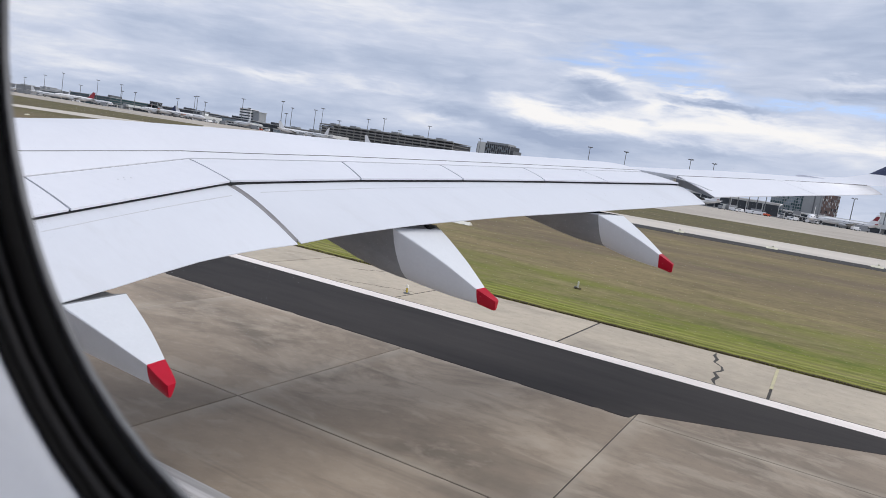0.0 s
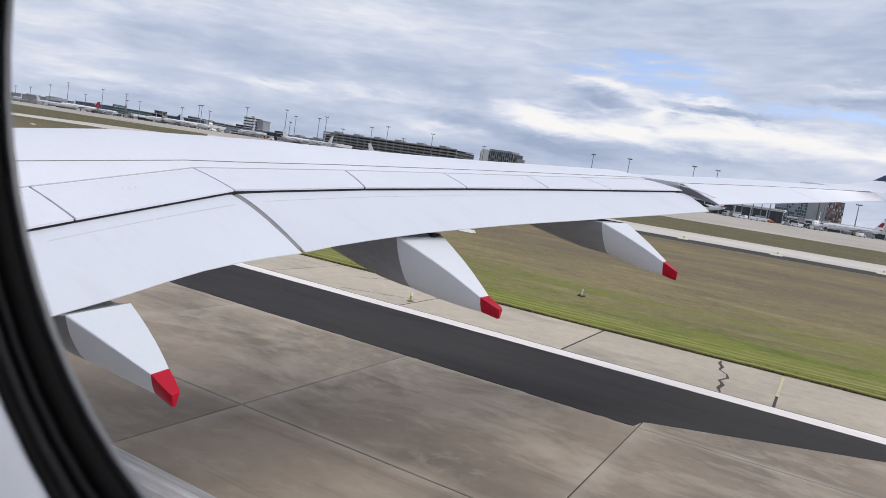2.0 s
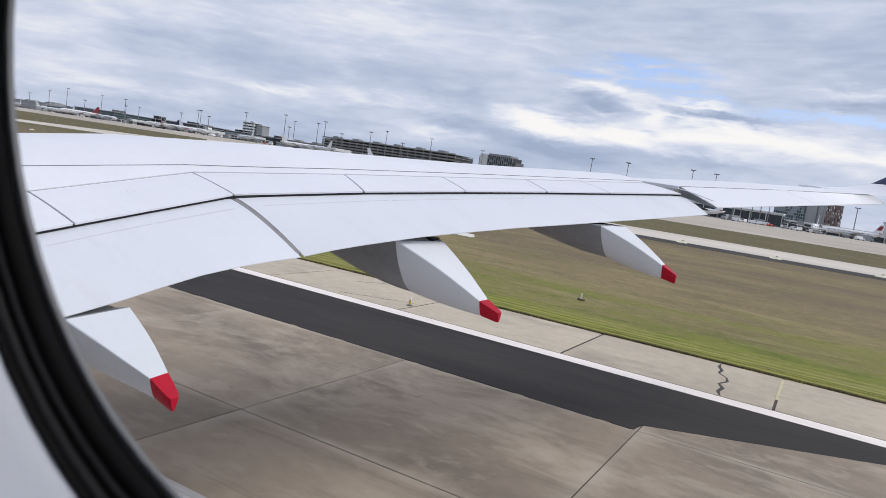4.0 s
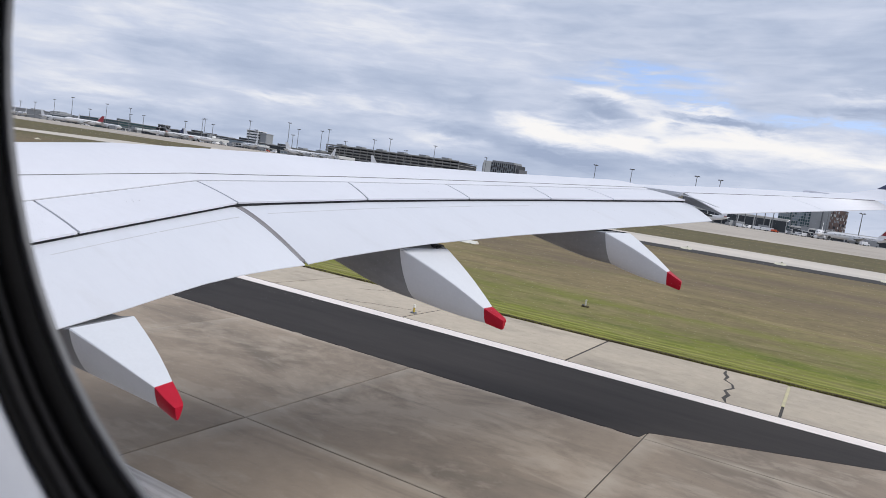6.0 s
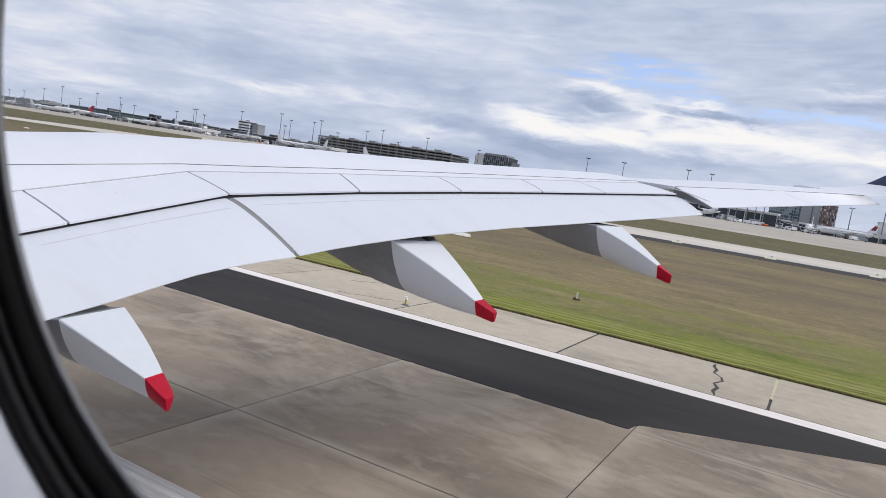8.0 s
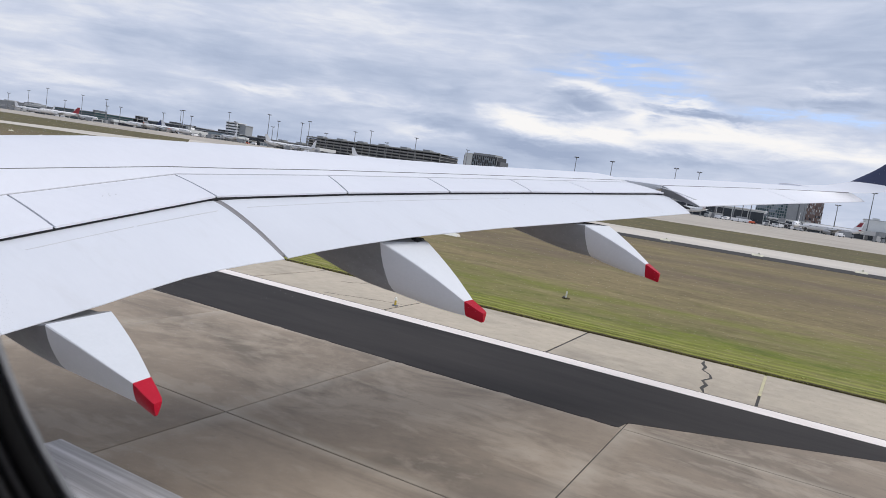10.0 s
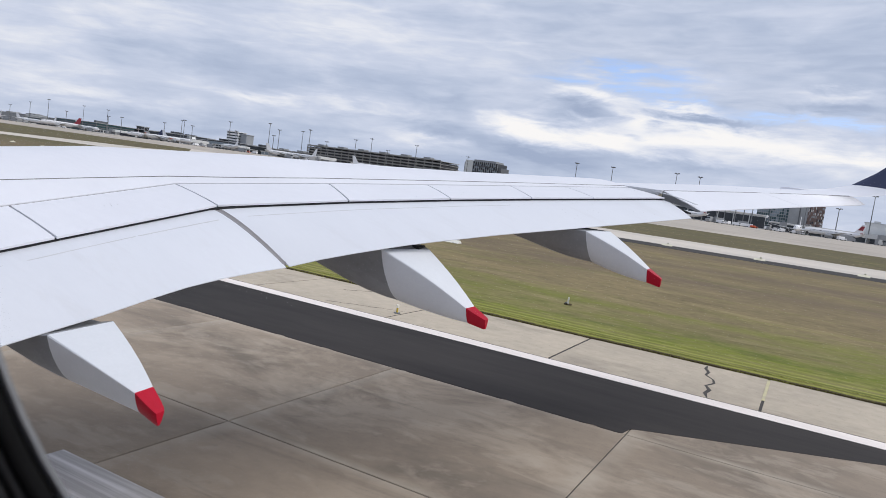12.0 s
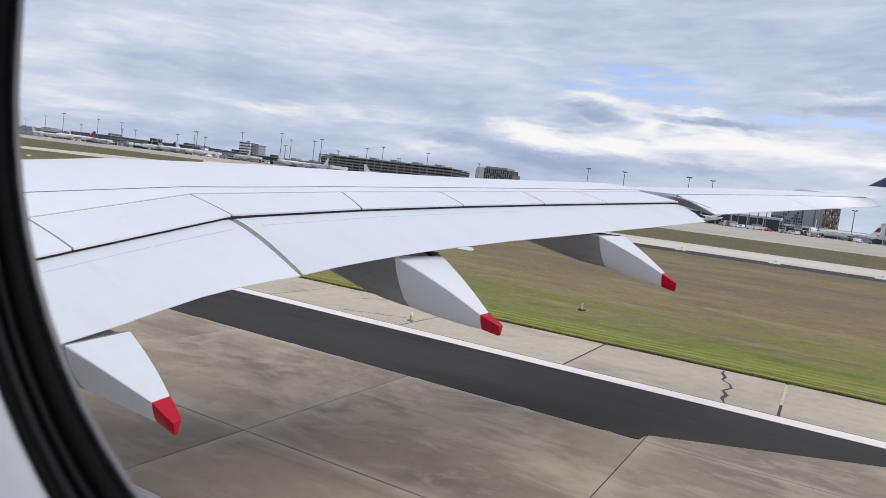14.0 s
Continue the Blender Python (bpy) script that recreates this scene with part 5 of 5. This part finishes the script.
# ---------------------------------------------------------------- airport: vehicles
def van(name, label, paint, length, h):
    v = tagged(thing(name), label, "airport vehicle", group="ground vehicles")
    w = 2.1
    rings = []
    for x, z in ((-length / 2, h), (length / 2 - 1.4, h), (length / 2 - 0.6, h * 0.62), (length / 2, h * 0.55)):
        rings.append([(x, -w / 2, 0.45), (x, -w / 2 * 0.98, z * 0.9), (x, -w / 2 * 0.85, z), (x, w / 2 * 0.85, z), (x, w / 2 * 0.98, z * 0.9), (x, w / 2, 0.45)])
    part("body", loft(bmesh.new(), rings), paint, v)
    part("windscreen", box((length / 2 - 1.3, -w / 2 - 0.02, h * 0.62), (length / 2 - 0.7, w / 2 + 0.02, h * 0.86)), DARK_GLASS, v, "", 0)
    for x in (-length / 2 + 1, length / 2 - 1):
        for s in (1, -1):
            part("wheel", tube(bmesh.new(), (x, s * w / 2 - 0.15, 0.42), (x, s * w / 2 + 0.1, 0.42), 0.42, 0.42, 10), TYRE, v)
    return v


white_van = van("service_van", "white service van on the apron", JET_WHITE, 5.5, 2.4)
white_van.matrix_basis = pose(-45, 486, apron_z(-45), 0, 0, 10)
truck = van("catering_truck", "grey and white catering truck on the apron", GREY_CLAD, 8.5, 3.8)
truck.matrix_basis = pose(-62, 500, apron_z(-62), 0, 0, 170)
tug = van("tow_tractor", "low orange tow tractor on the apron", ORANGE, 4.5, 1.7)
tug.matrix_basis = pose(-36, 505, apron_z(-36), 0, 0, 40)
rng = random.Random(11)
for k in range(80):
    x = rng.choice((rng.uniform(-900, -330), rng.uniform(-620, -350), rng.uniform(-130, 60)))
    src = rng.choice((white_van, white_van, truck, white_van, white_van, truck, truck, truck, white_van, truck, tug))
    copy_thing(src, pose(x, rng.uniform(484, 552), apron_z(x), 0, 0, rng.uniform(0, 360)))


# boarding bridges along the piers
def bridge():
    b = tagged(thing("boarding_bridge"), "pale grey boarding bridge on steel legs", "boarding bridge", group="boarding bridges")
    part("tunnel", box((-1.6, -26, 3.6), (1.6, 0, 6.4), 0.15), PALE_CLAD, b)
    part("cab", box((-2.3, -30, 3.4), (2.3, -26.02, 6.8), 0.2), GREY_CLAD, b)
    for y in (-23, -8):
        part("leg", box((-0.5, y - 0.4, 0), (0.5, y + 0.4, 3.58)), STEEL, b, "", 0)
    return b


br = bridge()
for i, x in enumerate((-870, -790, -735, -680, -600, -540, -470, -425, -170, -95, -20, 30)):
    m = pose(x, 560, apron_z(x), 0, 0, (i % 3 - 1) * 18)
    if i == 0:
        br.matrix_basis = m
    else:
        copy_thing(br, m)


# ---------------------------------------------------------------- things on the grass
def gable_marker():
    g = tagged(thing("gable_marker"), "low white gable marker board lying on the grass", "airfield marker", group="gable markers")
    bm = bmesh.new()
    loft(bm, [[(x, -0.55, -0.05), (x, -0.05, 0.27), (x, 0.05, 0.27), (x, 0.55, -0.05)] for x in (-1.75, 1.75)])
    part("board", bm, MARK_WHITE, g, smooth=20)
    for x in (-1.2, 0, 1.2):
        part("foot", box((x - 0.08, -0.7, -0.07), (x + 0.08, 0.7, -0.02)), STEEL, g, "", 0)
    return g


gm = gable_marker()
gm.matrix_basis = pose(-36.6, 70.5, 0, 0, 0, 2)


def marker_post():
    """A short pale post in a ring of bare ground."""
    g = tagged(thing("marker_post"), "short pale post on a round dark foot in grass", "airfield marker")
    part("post", box((-0.05, -0.04, -0.05), (0.05, 0.04, 0.42), 0.015), MARK_WHITE, g)
    part("foot", tube(bmesh.new(), (0, 0, -0.08), (0, 0, 0.015), 0.26, 0.24, 20), SOIL, g)
    part("ground_box", box((-0.20, -0.10, 0.016), (-0.08, 0.04, 0.09), 0.012), STEEL, g)
    return g


marker_post().matrix_basis = pose(-12.9, 42.6, 0, 0, 0, 8)


def edge_light():
    g = tagged(thing("edge_light"), "small yellow and white runway edge light", "runway light", group="runway edge lights")
    part("base", tube(bmesh.new(), (0, 0, 0), (0, 0, 0.05), 0.16, 0.15, 12), STEEL, g)
    part("stem", tube(bmesh.new(), (0, 0, 0.05), (0, 0, 0.28), 0.05, 0.05, 8), YELLOW, g)
    part("lens", tube(bmesh.new(), (0, 0, 0.28), (0, 0, 0.42), 0.08, 0.06, 10), MARK_WHITE, g)
    return g


el = edge_light()
for k in range(4):
    m = pose(-16.9 - 60 * k, 28.5, 0.0)
    if k == 0:
        el.matrix_basis = m
    else:
        copy_thing(el, m)


def edge_board():
    g = tagged(thing("taxiway_marker"), "low pale yellow taxiway edge marker board", "airfield marker", group="taxiway edge markers")
    bm = bmesh.new()
    loft(bm, [[(x, -0.6, 0.0), (x, -0.08, 0.34), (x, 0.08, 0.34), (x, 0.6, 0.0)] for x in (-1.0, 1.0)])
    part("board", bm, MARK_PALE, g, smooth=20)
    part("upright", box((0.0, -0.04, 0.33), (0.35, 0.04, 0.62), 0.02), MARK_PALE, g)
    return g


board = edge_board()
for k in range(16):
    m = Matrix.Translation((9 - 17.5 * k, 147.5, -0.02))
    if k == 0:
        board.matrix_basis = m
    else:
        copy_thing(board, m)

# ---------------------------------------------------------------- concrete pavement, slab by slab
SLAB, BAY = 8.0, 7.68


def slab_mesh(name, w, d, material):
    bm = box((0.0, 0.0, -0.25), (w, d, 0.0))
    bmesh.ops.bevel(bm, geom=[e for e in bm.edges if all(abs(v.co.z) < 0.001 for v in e.verts)], offset=0.015, segments=1, affect="EDGES")
    me = bpy.data.meshes.new(name)
    bm.to_mesh(me)
    bm.free()
    me.materials.append(material)
    return me


def lay(me, x, y):
    s = new("slab", me)
    s.parent = joint_bed
    s.location = (x, y, 0.0)


big = slab_mesh("slab", SLAB - 0.030, BAY - 0.030, RUNWAY_CONCRETE)
outer = slab_mesh("slab", SLAB - 0.030, SHOULDER_Y0 - 20.31, RUNWAY_CONCRETE)
edge = slab_mesh("slab", SLAB - 0.10, SHOULDER_Y1 - SHOULDER_Y0 - 0.03, CONCRETE)
for k in range(-15, 5):
    x = -3.85 + SLAB * k
    lay(outer, x + 0.015, 20.28)
    for r in range(7):
        lay(big, x + 0.015, 20.265 - BAY * (r + 1) + 0.015)
    lay(edge, x - 4.79, SHOULDER_Y0 + 0.02)


# tar-filled cracks wandering over the slabs
def crack(name, ends, width, seed, swing=0.09, n=14, zigzag=False):
    rng = random.Random(seed)
    a, b = Vector(ends[0]), Vector(ends[1])
    side = Vector((-(b - a).y, (b - a).x)).normalized()
    rings, drift = [], 0.0
    for i in range(n + 1):
        drift = swing * (0.2, -0.3, 0.35, -0.2, 0.9, 1.0, -0.15, 0.5, -0.4, 0.1)[i] if zigzag else drift * 0.7 + rng.uniform(-swing, swing)
        p = a.lerp(b, i / n) + side * drift * (1 - abs(2 * i / n - 1) * 0.6)
        w = width * rng.uniform(0.5, 1.2) * (0.35 if i in (0, n) else 1.0)
        q0, q1 = p - side * w / 2, p + side * w / 2
        rings.append([(q0.x, q0.y, 0.004), (q1.x, q1.y, 0.004), (q1.x, q1.y, -0.01), (q0.x, q0.y, -0.01)])
    part(name, loft(bmesh.new(), rings), JOINT, joint_bed, smooth=0)


for k, (p, q, w) in enumerate((((-22.0, 31.0), (-20.6, 32.6), 0.06), ((-20.5, 27.6), (-16.9, 29.2), 0.05), ((-1.0, 8.0), (6.0, 11.5), 0.04))):
    crack("crack", (p, q), w, 31 + k)
crack("tarred_crack", ((-3.25, 33.05), (-2.5, 27.15)), 0.15, 12, 0.30, 9, True)
# pale filler in the joint between two shoulder slabs
part("joint_filler", box((-0.745, 28.9, -0.01), (-0.63, 33.0, 0.004)), PALE_FILLER, joint_bed, "worn pale yellow joint filler", 0)
